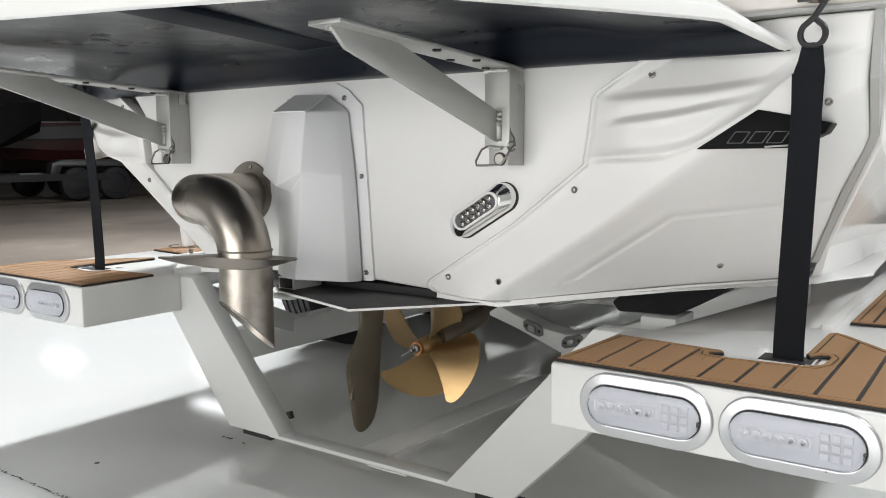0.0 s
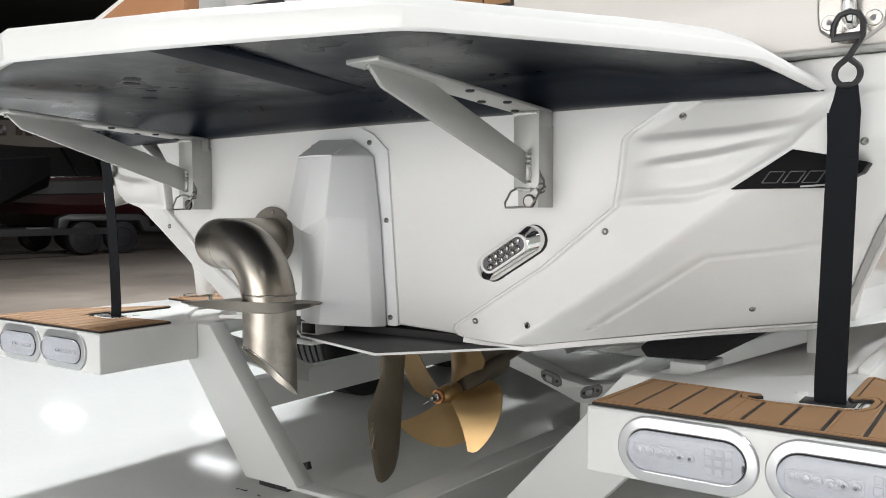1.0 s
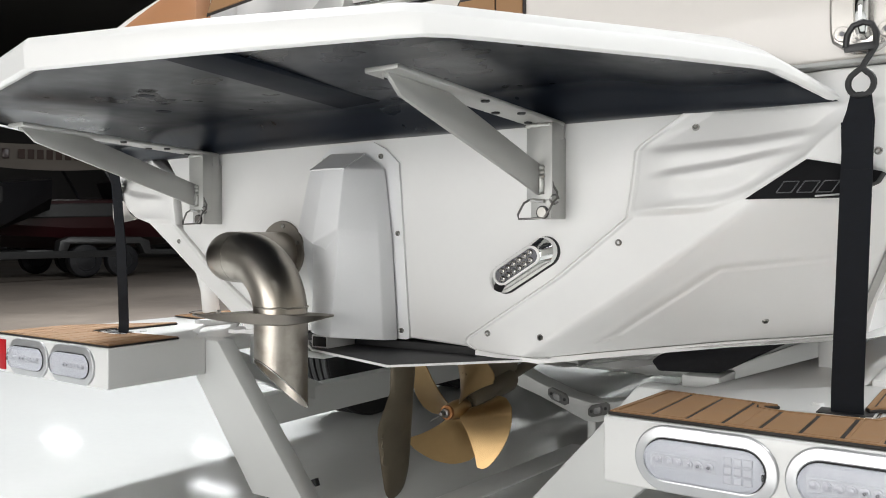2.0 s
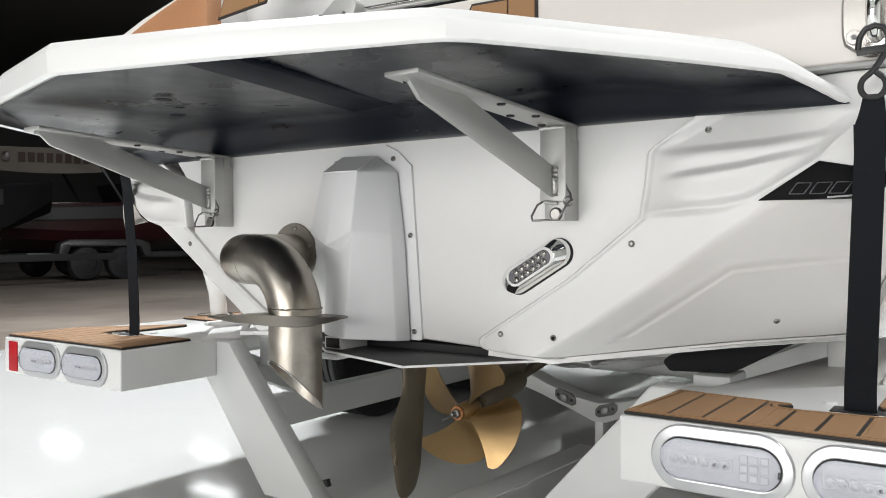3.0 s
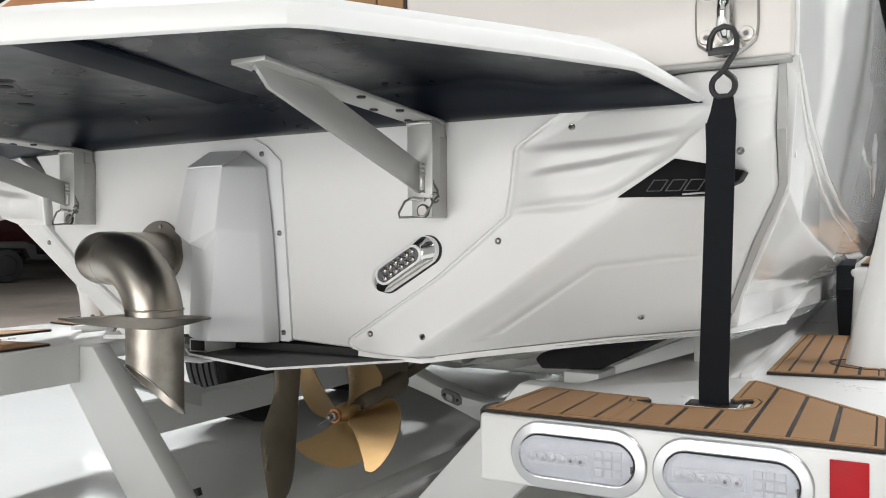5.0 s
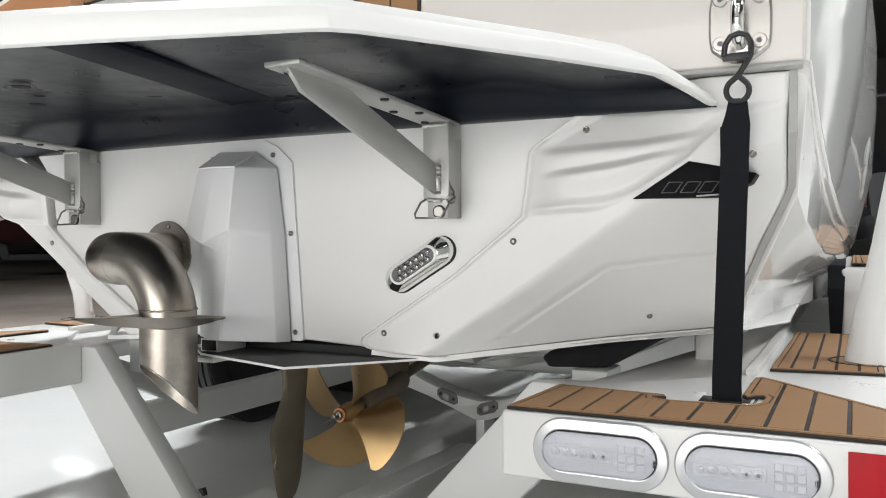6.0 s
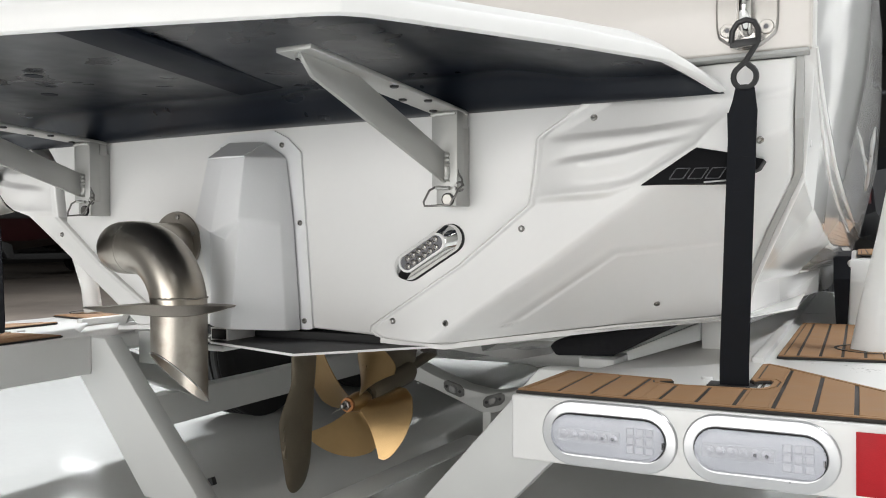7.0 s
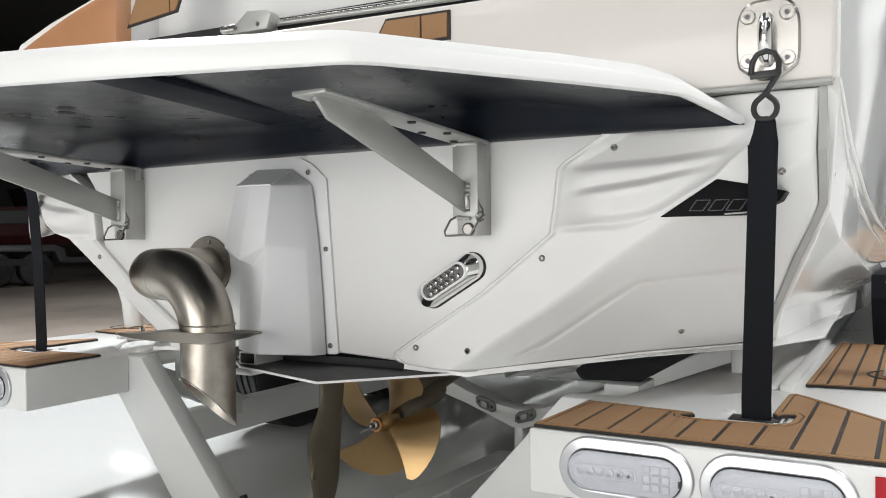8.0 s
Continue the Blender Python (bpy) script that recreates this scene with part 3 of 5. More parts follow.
def foam_pad(name, outline, z, thick, grooves, parent, mirror=False, axis=0, label="tan foam deck pad with dark grooves", gap=0.0045, rim=0.011):
    """A foam deck pad: a dark base, a border and strips between grooves."""
    base = sub(name, prism(outline, "z", z, z + thick * 0.72, 0.001), M["foam_black"], parent, label, mirror)
    outer, inner = inset(outline, 0.0025), inset(outline, rim)
    bm = bmesh.new()
    n = len(outline)
    lo, hi = z + thick * 0.5, z + thick
    va, vb = [bm.verts.new((*p, hi)) for p in outer], [bm.verts.new((*p, hi)) for p in inner]
    vc, vd = [bm.verts.new((*p, lo)) for p in outer], [bm.verts.new((*p, lo)) for p in inner]
    for i in range(n):
        j = (i + 1) % n
        bm.faces.new((va[i], va[j], vb[j], vb[i])), bm.faces.new((vc[i], vc[j], va[j], va[i])), bm.faces.new((vb[i], vb[j], vd[j], vd[i]))
    sub("border", bm, M["teak_foam"], base, "", mirror)
    field = inset(outline, rim + 0.003)
    for a, b in zip(grooves, grooves[1:]):
        for piece in strip(field, a + gap / 2, b - gap / 2):
            sub("plank", prism(piece, "z", lo, hi, 0.0008, 1), M["teak_foam"], base, "", mirror)
    return base


def upright_pad(name, outline, y, parent, splits):
    base = sub(name, prism(outline, "y", y - 0.004, y, 0.0008), M["foam_black"], parent, "tan foam pad with a dark border on the stern")
    field = inset(outline, 0.006)
    for a, b in zip(splits, splits[1:]):
        piece = clip(clip(field, 0, a + 0.002, 1), 0, b - 0.002, -1)
        if len(piece) > 2:
            sub("plank", prism(piece, "y", y - 0.008, y - 0.002, 0.0008, 1), M["teak_foam"], base)


upright_pad("stern_pad", [(0.215, 1.285), (0.413, 1.285), (0.413, 1.346), (0.255, 1.349)], UP, boat, [0.1, 0.345, 0.5])
upright_pad("stern_pad", [(-0.53, 1.43), (-0.345, 1.445), (-0.29, 1.56), (-0.465, 1.56)], -0.005, boat, [-0.7, -0.368, -0.2])

# engine cover on the stern
cover = sub("stern_cover", rings([
    [(-0.155, 0.012, 1.005), (-0.135, 0.011, 1.04), (-0.10, 0.009, 1.062), (0.024, 0.009, 1.065), (0.060, 0.009, 1.048), (0.098, 0.009, 1.014), (0.109, 0.009, 0.87), (0.127, 0.009, 0.627), (0.118, 0.009, 0.624), (-0.15, 0.011, 0.628), (-0.2, 0.012, 0.83)],
    [(-0.155, 0.02, 1.005), (-0.135, 0.02, 1.04), (-0.10, 0.02, 1.062), (0.024, 0.02, 1.065), (0.060, 0.02, 1.048), (0.098, 0.02, 1.014), (0.109, 0.02, 0.87), (0.127, 0.02, 0.627), (0.118, 0.02, 0.624), (-0.15, 0.02, 0.628), (-0.2, 0.02, 0.83)],
]), M["cover_white"], boat, "white moulded exhaust outlet cover screwed to the stern")
lev = [
    [(-0.108, 0.003, 1.036), (-0.093, -0.002, 1.0405), (-0.05, -0.002, 1.041), (0.010, 0.0, 1.038), (0.032, 0.002, 1.022), (0.042, 0.004, 1.014)],
    [(-0.122, 0.004, 1.004), (-0.088, -0.078, 1.0), (-0.030, -0.092, 0.999), (0.034, -0.100, 0.997), (0.056, -0.028, 1.001), (0.064, 0.004, 1.001)],
    [(-0.160, 0.004, 0.868), (-0.128, -0.078, 0.862), (-0.052, -0.110, 0.836), (0.024, -0.112, 0.868), (0.074, -0.032, 0.86), (0.083, 0.004, 0.86)],
    [(-0.162, 0.004, 0.860), (-0.108, -0.042, 0.850), (-0.048, -0.070, 0.822), (0.022, -0.106, 0.856), (0.074, -0.032, 0.85), (0.084, 0.004, 0.85)],
    [(-0.150, 0.004, 0.630), (-0.094, -0.070, 0.632), (-0.058, -0.092, 0.632), (-0.002, -0.106, 0.630), (0.088, -0.034, 0.624), (0.100, 0.004, 0.622)],
]
sub("cover_bulge", bevel(rings(lev[::-1]), 0.004, 2, 10), M["cover_white"], cover, "", angle=30)
lip = [(-0.088, -0.079, 1.000), (-0.030, -0.093, 0.9995), (0.033, -0.100, 0.998), (0.022, -0.055, 1.016), (0.010, -0.002, 1.039), (-0.093, -0.004, 1.042)]
sub("cover_lip", bevel(rings([[(x, y - 0.35 * d, z + d) for x, y, z in lip] for d in (-0.002, 0.0012)]), 0.0003, 1, 30), M["cover_white"], cover, "", angle=30)
for x, z in ((-0.124, 1.030), (0.048, 1.0315), (0.096, 0.858), (0.106, 0.643)):
    screw(x, z, 0.008, cover, False, 0.0058)

# wake plate under the stern with its actuator tube end
sub("wake_plate", prism([(-0.15, 0.10), (-0.125, -0.045), (-0.06, -0.10), (0.225, -0.185), (0.42, 0.045), (0.40, 0.14)], "z", 0.597, 0.602, 0.001), M["wake_plate"], boat, "dark wake plate under the stern")
sub("plate_lip", rings([[(x, y, 0.5972), (x, y - 0.003, 0.5972), (x, y - 0.003, 0.6018), (x, y, 0.6018)] for x, y in ((-0.125, -0.047), (-0.06, -0.10), (0.225, -0.186), (0.42, 0.043))]), M["gelcoat"], boat, "pale edge of the wake plate")
tube_end = sub("plate_bracket", box(-0.082, -0.034, -0.080, 0.012, 0.6012, 0.630, 0.001), M["gelcoat"], boat, "white square tube end")
# tube end is solid; a black plate paints the shade inside it
sub("tube_mouth_shade", box(-0.078, -0.038, -0.0812, -0.07, 0.605, 0.6265, 0.0005), M["foam_black"], tube_end, "dark plate painting the shaded open mouth")
sub("plate_tab", box(-0.090, -0.036, -0.092, -0.03, 0.579, 0.5925, 0.004), M["gelcoat"], boat, "white tab under the plate")
# black strip paints the shade in the gap under the stern
sub("stern_shadow_gap", box(-0.2, 0.38, 0.02, 0.06, 0.600, 0.618, 0.001), M["rubber"], boat, "black strip painting the shaded gap between stern and plate")

# underwater light
UA = radians(31.5)
uc = Vector((0.415, 0.0, 0.793))


def on_stern(p, y):
    return (uc.x + p[0] * math.cos(UA) - p[1] * math.sin(UA), y, uc.z + p[0] * math.sin(UA) + p[1] * math.cos(UA))


lightring = [stadium(0, 0, 0.0545, 0.0290, 14), stadium(0, 0, 0.0535, 0.0270, 14), stadium(0, 0, 0.043, 0.0205, 14), stadium(0, 0, 0.038, 0.0175, 14)]
# black oval, set slightly low, paints the shadow outline of the light
sub("light_shadow_rim", rings([[on_stern((p[0] + 0.001, p[1] - 0.0012), y) for p in stadium(0, 0, 0.0545, 0.0300, 14)] for y in (0.017, 0.0135)]), M["rubber"], boat, "black rim painting the shadow line round the light")
u_light = sub("underwater_light", rings([[on_stern(p, y) for p in lp] for lp, y in zip(lightring, (0.017, -0.004, -0.016, -0.020))]), M["chrome"], boat, "chrome oval underwater light with clear diodes")
sub("lens_ring", rings([[on_stern(p, y) for p in stadium(0, 0, h, r, 14)] for h, r, y in ((0.039, 0.0192, -0.0195), (0.039, 0.0192, -0.0225), (0.038, 0.0152, -0.0235), (0.038, 0.0148, -0.0205))]), M["gelcoat"], u_light, "white lens ring")
sub("light_bed", rings([[on_stern(p, y) for p in stadium(0, 0, 0.038, 0.0150, 14)] for y in (-0.0203, -0.0212)]), M["led_dark"], u_light)
for row in (-1, 1):
    for k in range(6):
        c = on_stern(((k - 2.5) * 0.0146 + row * 0.0036, row * 0.0068), -0.021)
        dio = sub("diode", lathe([(0.0066, 0), (0.0064, 0.0025), (0.0050, 0.0036), (0.0040, 0.0022), (0.0022, 0.0030), (0.0004, 0.0032)], c, n=14), M["eye_steel"], u_light)
        sub("chip", lathe([(0.0024, 0.004), (0.0022, 0.0049), (0.0003, 0.0051)], c, n=8), M["led_dark"], dio)
for k in (-1, 1):
    c = on_stern((k * 0.0655, 0), -0.005)
    sub("screw", lathe([(0.0075, -0.004), (0.0075, 0.003), (0.005, 0.0045), (0.0004, 0.0035)], c, n=16), M["screw_steel"], u_light)

# raised badge strip on the hull side
strip_at = [Vector((1.2245, 0.87, 1.094)).lerp(Vector((1.2085, 1.53, 0.967)), k / 6) for k in range(7)]
sub("side_badge", tube([p + Vector((0.002, 0, 0.004 * math.sin(2.4 * k))) for k, p in enumerate(strip_at)], [0.003, 0.008, 0.006, 0.009, 0.006, 0.007, 0.002], 10, flat=0.5), M["satin_chrome"], boat, "raised silvery badge strip")

# badge on the starboard quarter
for m in (False,):
    pts = [(0.848, 0.912), (0.94, 0.976), (0.99, 0.966), (1.047, 0.953), (1.038, 0.937), (0.99, 0.914)]
    face = lambda x, z: -0.016 + 0.26 * (x - 0.848) - 0.02 * (z - 0.912)  # noqa: E731
    loops = [[(x, face(x, z) + d, z) for x, z in pts] for d in (0.05, 0.0)]
    bd = sub("badge", bevel(rings(loops), 0.002), M["badge_black"], boat, "black triangular badge plate", m)
    # three slanted open shapes, and a bright strip at the lower corner
    for x in (0.896, 0.926, 0.954):
        ring = [(x, 0.922), (x + 0.022, 0.922), (x + 0.034, 0.940), (x + 0.012, 0.940)]
        for (xa, za), (xb, zb) in zip(ring, ring[1:] + ring[:1]):
            sub("bar", beam((xa, face(xa, za) - 0.0006, za), (xb, face(xb, zb) - 0.0006, zb), 0.0016, 0.0018, (0, -1, 0), 0.0003), M["badge_chrome"], bd, "", m)
    sub("bar", beam((0.952, face(0.952, 0.9155) - 0.0006, 0.9155), (0.992, face(0.992, 0.918) - 0.0006, 0.918), 0.0016, 0.0030, (0, 0, 1), 0.0004), M["grey_metal"], bd, "", m)

# loose end of the gasket that curls off the port quarter
flap = [((-1.034, 0.992), (-1.024, 0.998)), ((-1.027, 0.955), (-1.000, 0.957)), ((-1.008, 0.917), (-0.962, 0.921)), ((-0.982, 0.888), (-0.921, 0.904))]
bm = rings([[(a[0], 0.050 - 0.012 * k, a[1]), (b[0], 0.060 - 0.004 * k, b[1]), (b[0], 0.063 - 0.004 * k, b[1]), (a[0], 0.053 - 0.012 * k, a[1])] for k, (a, b) in enumerate(flap)])
sub("gasket_flap", bm, M["gelcoat_cream"], boat, "loose cream flap curling off the quarter")

# tow eye, both quarters
for m in (False, MID):
    sh = []
    for a in np.linspace(0, 2 * math.pi, 40, endpoint=False):
        c, s = math.cos(a), math.sin(a)
        r = 1.0 / ((abs(c) ** 3.4 + abs(s) ** 3.4) ** (1 / 3.4))
        z = 1.205 + 0.068 * r * s
        w = 0.0505 if z > 1.16 else 0.0505 - 0.022 * (1.16 - z) / 0.025
        sh.append((1.022 + w * r * c, z))
    loops = [[(1.022 + (x - 1.022) * k, y, 1.205 + (z - 1.205) * k) for x, z in sh] for k, y in ((1, UP), (1, UP - 0.004), (0.93, UP - 0.008))]
    te = sub("tow_eye", rings(loops), M["eye_steel"], boat, "polished stainless tow eye plate with four bolts", m)
    for x in (0.991, 1.053):
        for z in (1.171, 1.245):
            sub("bolt", lathe([(0.0125, 0), (0.0125, 0.003), (0.011, 0.005), (0.005, 0.005), (0.0045, 0.0035), (0.0004, 0.0035)], (x, UP - 0.008, z), n=20), M["eye_steel"], te, "", m)
            # raised dark disc paints the shade in the bolt's socket
            sub("socket_shade", lathe([(0.0042, 0.0045), (0.0040, 0.0054), (0.0003, 0.0054)], (x, UP - 0.008, z), n=6), M["led_dark"], te, "", m)
    ub = [(1.022, UP - 0.004, 1.238), (1.022, UP - 0.028, 1.234), (1.022, UP - 0.038, 1.222), (1.022, UP - 0.04, 1.205), (1.022, UP - 0.038, 1.186), (1.022, UP - 0.028, 1.172), (1.022, UP - 0.004, 1.168)]
    sub("u_bolt", tube(ub, 0.011, 16), M["chrome"], te, "", m)

# exhaust
R = 0.0565
H = Vector((math.cos(radians(-4)), math.sin(radians(-4)), 0))  # heading between the two bends
bend1 = arc((-0.192, -0.110, 0.806), (-1, 0, 0), (0, -1, 0), 0.08, 0, 86, 14)
turn2 = Vector((-0.055, -0.2, 0.681)) - 0.125 * H
bend2 = arc(turn2, (0, 0, 1), H, 0.125, 0, 84, 18)
ex = sub("exhaust_pipe", tube([(-0.272, 0.016, 0.806), (-0.272, -0.03, 0.806)] + bend1 + bend2 + [(-0.055, -0.2, 0.682)], R, 40, caps=False), M["steel"], boat, "brushed stainless exhaust elbow with heat-tinted welds", angle=60)
sub("weld_seam", tube(arc(bend1[-1].lerp(bend2[0], 0.5), (H.y, -H.x, 0), (0, 0, 1), R, 0, 360, 40), 0.0004, 8), M["steel_dull"], ex)
bead_rng = random.Random(8)
sub("weld_seam", tube([p + Vector((0, 0, bead_rng.uniform(-0.0008, 0.0008))) for p in arc((-0.055, -0.2, 0.703), (1, 0, 0), (0, 1, 0), R, 0, 360, 60)], [0.0016 + 0.0006 * (i % 2) for i in range(60)], 8), M["steel_dull"], ex)
sub("flange", lathe([(0.05, 0), (0.074, 0), (0.076, 0.003), (0.074, 0.007), (0.05, 0.007)], (-0.272, 0.016, 0.815), n=40), M["steel_flange"], ex, "round steel flange")
for a in range(20, 360, 60):
    sub("bolt", lathe([(0.005, 0), (0.005, 0.004), (0.0004, 0.005)], (-0.275 + 0.063 * math.cos(radians(a)), 0.009, 0.815 + 0.063 * math.sin(radians(a))), n=10), M["screw_steel"], ex)


def wing(u, v):
    # a leaf-shaped plate: long pointed end to port and aft, rounded end to starboard, its near edge pressed down
    a = (u - 0.5) * 2
    half = 0.066 * (max(0.0, 1 - abs(a) ** 2.6) ** 0.5 if a > 0 else 1 - 0.86 * abs(a) ** 1.6)
    lip = max(0.0, 0.25 - v) / 0.25  # the near edge is folded down
    across = half * ((v - 0.5) * 0.8 if v > 0.5 else -0.86 * min(1.0, (0.5 - v) / 0.25) - 0.14 * lip)
    along = a * 0.118 if a > 0 else a * 0.198
    x = -0.055 + along * 0.90 - across * 0.42
    y = -0.2 + along * 0.43 + across * 0.90
    return (x, y, 0.691 - 0.004 * a - 0.010 * ease(-a, 0.2, 1.0) - 0.021 * lip * (1 - a * a))


bm = sheet(wing, 32, 12)
bmesh.ops.solidify(bm, geom=bm.faces[:], thickness=0.004)
sub("baffle_plate", bm, M["steel_flange"], ex, "leaf-shaped steel baffle plate", angle=40)
lower = []
for z, cut in ((0.689, 0.0), (0.66, 0.0), (0.0, 1.0)):
    loop = []
    for a in np.linspace(0, 2 * math.pi, 40, endpoint=False):
        x, y = R * math.cos(a), R * math.sin(a)
        # the cut falls towards starboard and forward
        s = (x * 0.365 + y * 0.931) / R
        loop.append((-0.055 + x, -0.2 + y, (0.539 - 0.056 * s) if cut else z))
    lower.append(loop)
bm = rings(lower, caps=False)
bmesh.ops.solidify(bm, geom=bm.faces[:], thickness=0.0025)
tail = sub("tail_pipe", bm, M["steel_dull"], ex, "slant-cut stainless tail pipe", angle=50)
sub("cut_rim", tube([Vector(p) for p in lower[2]] + [Vector(lower[2][0])], 0.0016, 8), M["eye_steel"], tail, "bright ground edge of the cut")

# rudder, shaft, strut and propeller
def curve_point(pts, k):
    """A point on the smooth closed line through pts, k counting the points."""
    i, f = int(k), k - int(k)
    p, q, r, t = [Vector(pts[(i + d) % len(pts)]) for d in (-1, 0, 1, 2)]
    return tuple(0.5 * (2 * q + (r - p) * f + (2 * p - 5 * q + 4 * r - t) * f * f + (3 * q - p - 3 * r + t) * f ** 3))


rd = [(0.131, 0.585), (0.215, 0.585), (0.207, 0.45), (0.199, 0.367), (0.193, 0.31), (0.186, 0.27), (0.172, 0.238), (0.152, 0.222), (0.130, 0.216), (0.110, 0.222), (0.096, 0.242), (0.086, 0.285), (0.072, 0.36), (0.072, 0.40), (0.098, 0.445), (0.12, 0.49)]
rc = Vector((sum(p[0] for p in rd) / len(rd), sum(p[1] for p in rd) / len(rd)))
rd = [(curve_point(rd, k)) for k in np.linspace(0, len(rd), 6 * len(rd), endpoint=False)]
loops = [[(-0.014 + d, rc.x + (p[0] - rc.x) * k, rc.y + (p[1] - rc.y) * k) for p in rd] for d, k in ((-0.008, 0.72), (-0.004, 0.93), (0.0, 1.0), (0.004, 0.93), (0.008, 0.72))]
rudder = sub("rudder", rings(loops), M["bronze_dark"], boat, "dark cast bronze rudder blade", angle=60)
for y, z, w, h in ((0.083, 0.377, 0.007, 0.006), (0.084, 0.356, 0.006, 0.010), (0.090, 0.322, 0.009, 0.019)):
    chip = [(y + w * math.cos(a) + 0.002 * math.sin(3 * a), z + h * math.sin(a)) for a in np.linspace(0, 2 * math.pi, 11)[:-1]]
    sub("casting_mark", prism(chip, "x", -0.016, -0.0075, 0.002), M["bronze_dark"], rudder)
HUB = Vector((-0.011, 0.37, 0.386))
sub("propeller_shaft", tube([HUB + Vector((0, 0.06, 0.008)), (-0.011, 1.15, 0.52)], 0.016, 16), M["bronze_dark"], boat, "dark bronze propeller shaft")
strut = sub("shaft_strut", tube([HUB + Vector((0, 0.085, 0.012)), HUB + Vector((0, 0.10, 0.014)), HUB + Vector((0, 0.295, 0.042)), HUB + Vector((0, 0.315, 0.045))], [0.026, 0.034, 0.034, 0.026], 20), M["bronze_dark"], boat, "dark bronze shaft strut")
sub("strut_arm", prism([(0.47, 0.405), (0.66, 0.412), (0.70, 0.435), (0.76, 0.60), (0.56, 0.60), (0.50, 0.47)], "x", -0.021, -0.001, 0.005), M["bronze_dark"], strut)
prop = sub("propeller", lathe([(0.004, -0.002), (0.017, 0.0), (0.022, 0.012), (0.026, 0.04), (0.026, 0.075), (0.02, 0.085)], HUB + Vector((0, -0.012, 0)), (0, 1, 0), 28), M["bronze"], boat, "polished bronze four-bladed propeller with tool marks")
sub("washer", lathe([(0.010, 0.0), (0.019, 0.0), (0.020, 0.003), (0.019, 0.010), (0.010, 0.010)], HUB + Vector((0, -0.021, 0)), (0, 1, 0), 24), M["copper_washer"], prop, "copper-brown washer")
sub("shaft_nut", lathe([(0.002, 0.036), (0.006, 0.035), (0.0075, 0.030), (0.0075, 0.020), (0.013, 0.018), (0.013, 0.006)], HUB + Vector((0, -0.012, 0)), (0, -1, 0), 6), M["clip_wire"], prop, "steel shaft nut")
sub("split_pin", tube([HUB + Vector((0.010, -0.040, 0.010)), HUB + Vector((-0.006, -0.042, -0.006)), HUB + Vector((-0.030, -0.044, -0.020))], 0.0014, 8), M["eye_steel"], prop, "bent split pin")


RIM = [(0.0, 0.160), (0.02, 0.167), (0.05, 0.172), (0.1, 0.174), (0.35, 0.167), (0.6, 0.158), (0.8, 0.144), (0.92, 0.123), (1.0, 0.094)]


def blade(turn):
    """A broad blade with a sharp trailing tip and a rounded leading side."""
    def at(u, v):
        r = 0.018 + (curve(RIM, u) - 0.018) * v
        k = v ** 0.7
        a0, a1 = -38 - 19 * k, 4 + 19 * k
        deg = a0 + (a1 - a0) * u
        a = radians(deg + 17)
        y = 0.028 + a * 0.072 * (0.6 + 0.4 * v) + 0.012 * v + 0.014 * (u - 0.5) ** 2
        y += 0.00010 * math.sin(r * 1700) * ease(v, 0.3, 0.5)
        ang = radians(turn + deg)
        return (HUB.x + r * math.cos(ang), HUB.y + y, HUB.z + r * math.sin(ang))

    bm = sheet(at, 24, 200, 0.004)
    bmesh.ops.recalc_face_normals(bm, faces=bm.faces)
    return bm


for a in (0, 90, 180, 270):
    sub("blade", blade(a), M["bronze"], prop, angle=60)

# ---- swim platform ----
platform = thing("swim_platform", (0, -0.3, 1.07), "white swim platform with a dark moulded underside, hung on the stern", "swim platform")
half = [(0.0, -0.769, 1.10), (0.30, -0.686, 1.101), (0.585, -0.606, 1.1), (0.612, -0.595, 1.1), (0.638, -0.571, 1.1), (0.674, -0.5185, 1.1), (0.719, -0.4485, 1.1), (0.8185, -0.2945, 1.1), (0.8988, -0.158, 1.1), (0.921, -0.120, 1.099), (0.955, -0.085, 1.081), (0.986, -0.008, 1.064)]
edge = [(-x, y, z + 0.007 * ease(x, 0.0, 0.5)) for x, y, z in half[:0:-1]] + half


def grown(p, out, up):
    """A rim point moved outwards from the platform's middle and set at a height."""
    v = Vector((p[0], p[1] + 0.05))
    v = v * (1 + out / max(0.1, v.length))
    return (v.x, v.y - 0.05, up)


loops, decks = [], []
for p in edge:
    k = ease(abs(p[0]), 0.86, 0.99)
    top = (p[2] + 0.050) * (1 - k) + (p[2] + 0.016) * k
    c = ease(abs(p[0]), 0.5, 0.66) * (1 - k)  # a chamfer grows towards the quarters
    o = 0.004
    far = 0.06 * (1 - ease(abs(p[0]), 0.7, 0.93)) + 0.014 + 0.03 * c
    loops.append([grown(p, -0.014, p[2] + 0.003), grown(p, -0.004, p[2]), grown(p, o, p[2] + 0.003), grown(p, o + 0.002 - 0.004 * c, top - 0.012 - 0.010 * c), grown(p, o - 0.006 - 0.026 * c, top - 0.002 * c), grown(p, -far, top + 0.010 * (1 - k))])
    front = grown(p, -far + 0.004, top + 0.010 * (1 - k))
    decks.append([(front[0], front[1] + (0.012 - front[1]) * s, front[2]) for s in (0.0, 0.5, 1.0)])
bm = rings(loops, closed=False)
rim = sub("rim", bevel(bm, 0.004, 2, 20), M["gelcoat"], platform, "white moulded rim", angle=40)
bm = rings(decks, closed=False)
bmesh.ops.solidify(bm, geom=bm.faces[:], thickness=0.003)
sub("deck", bm, M["gelcoat"], platform)


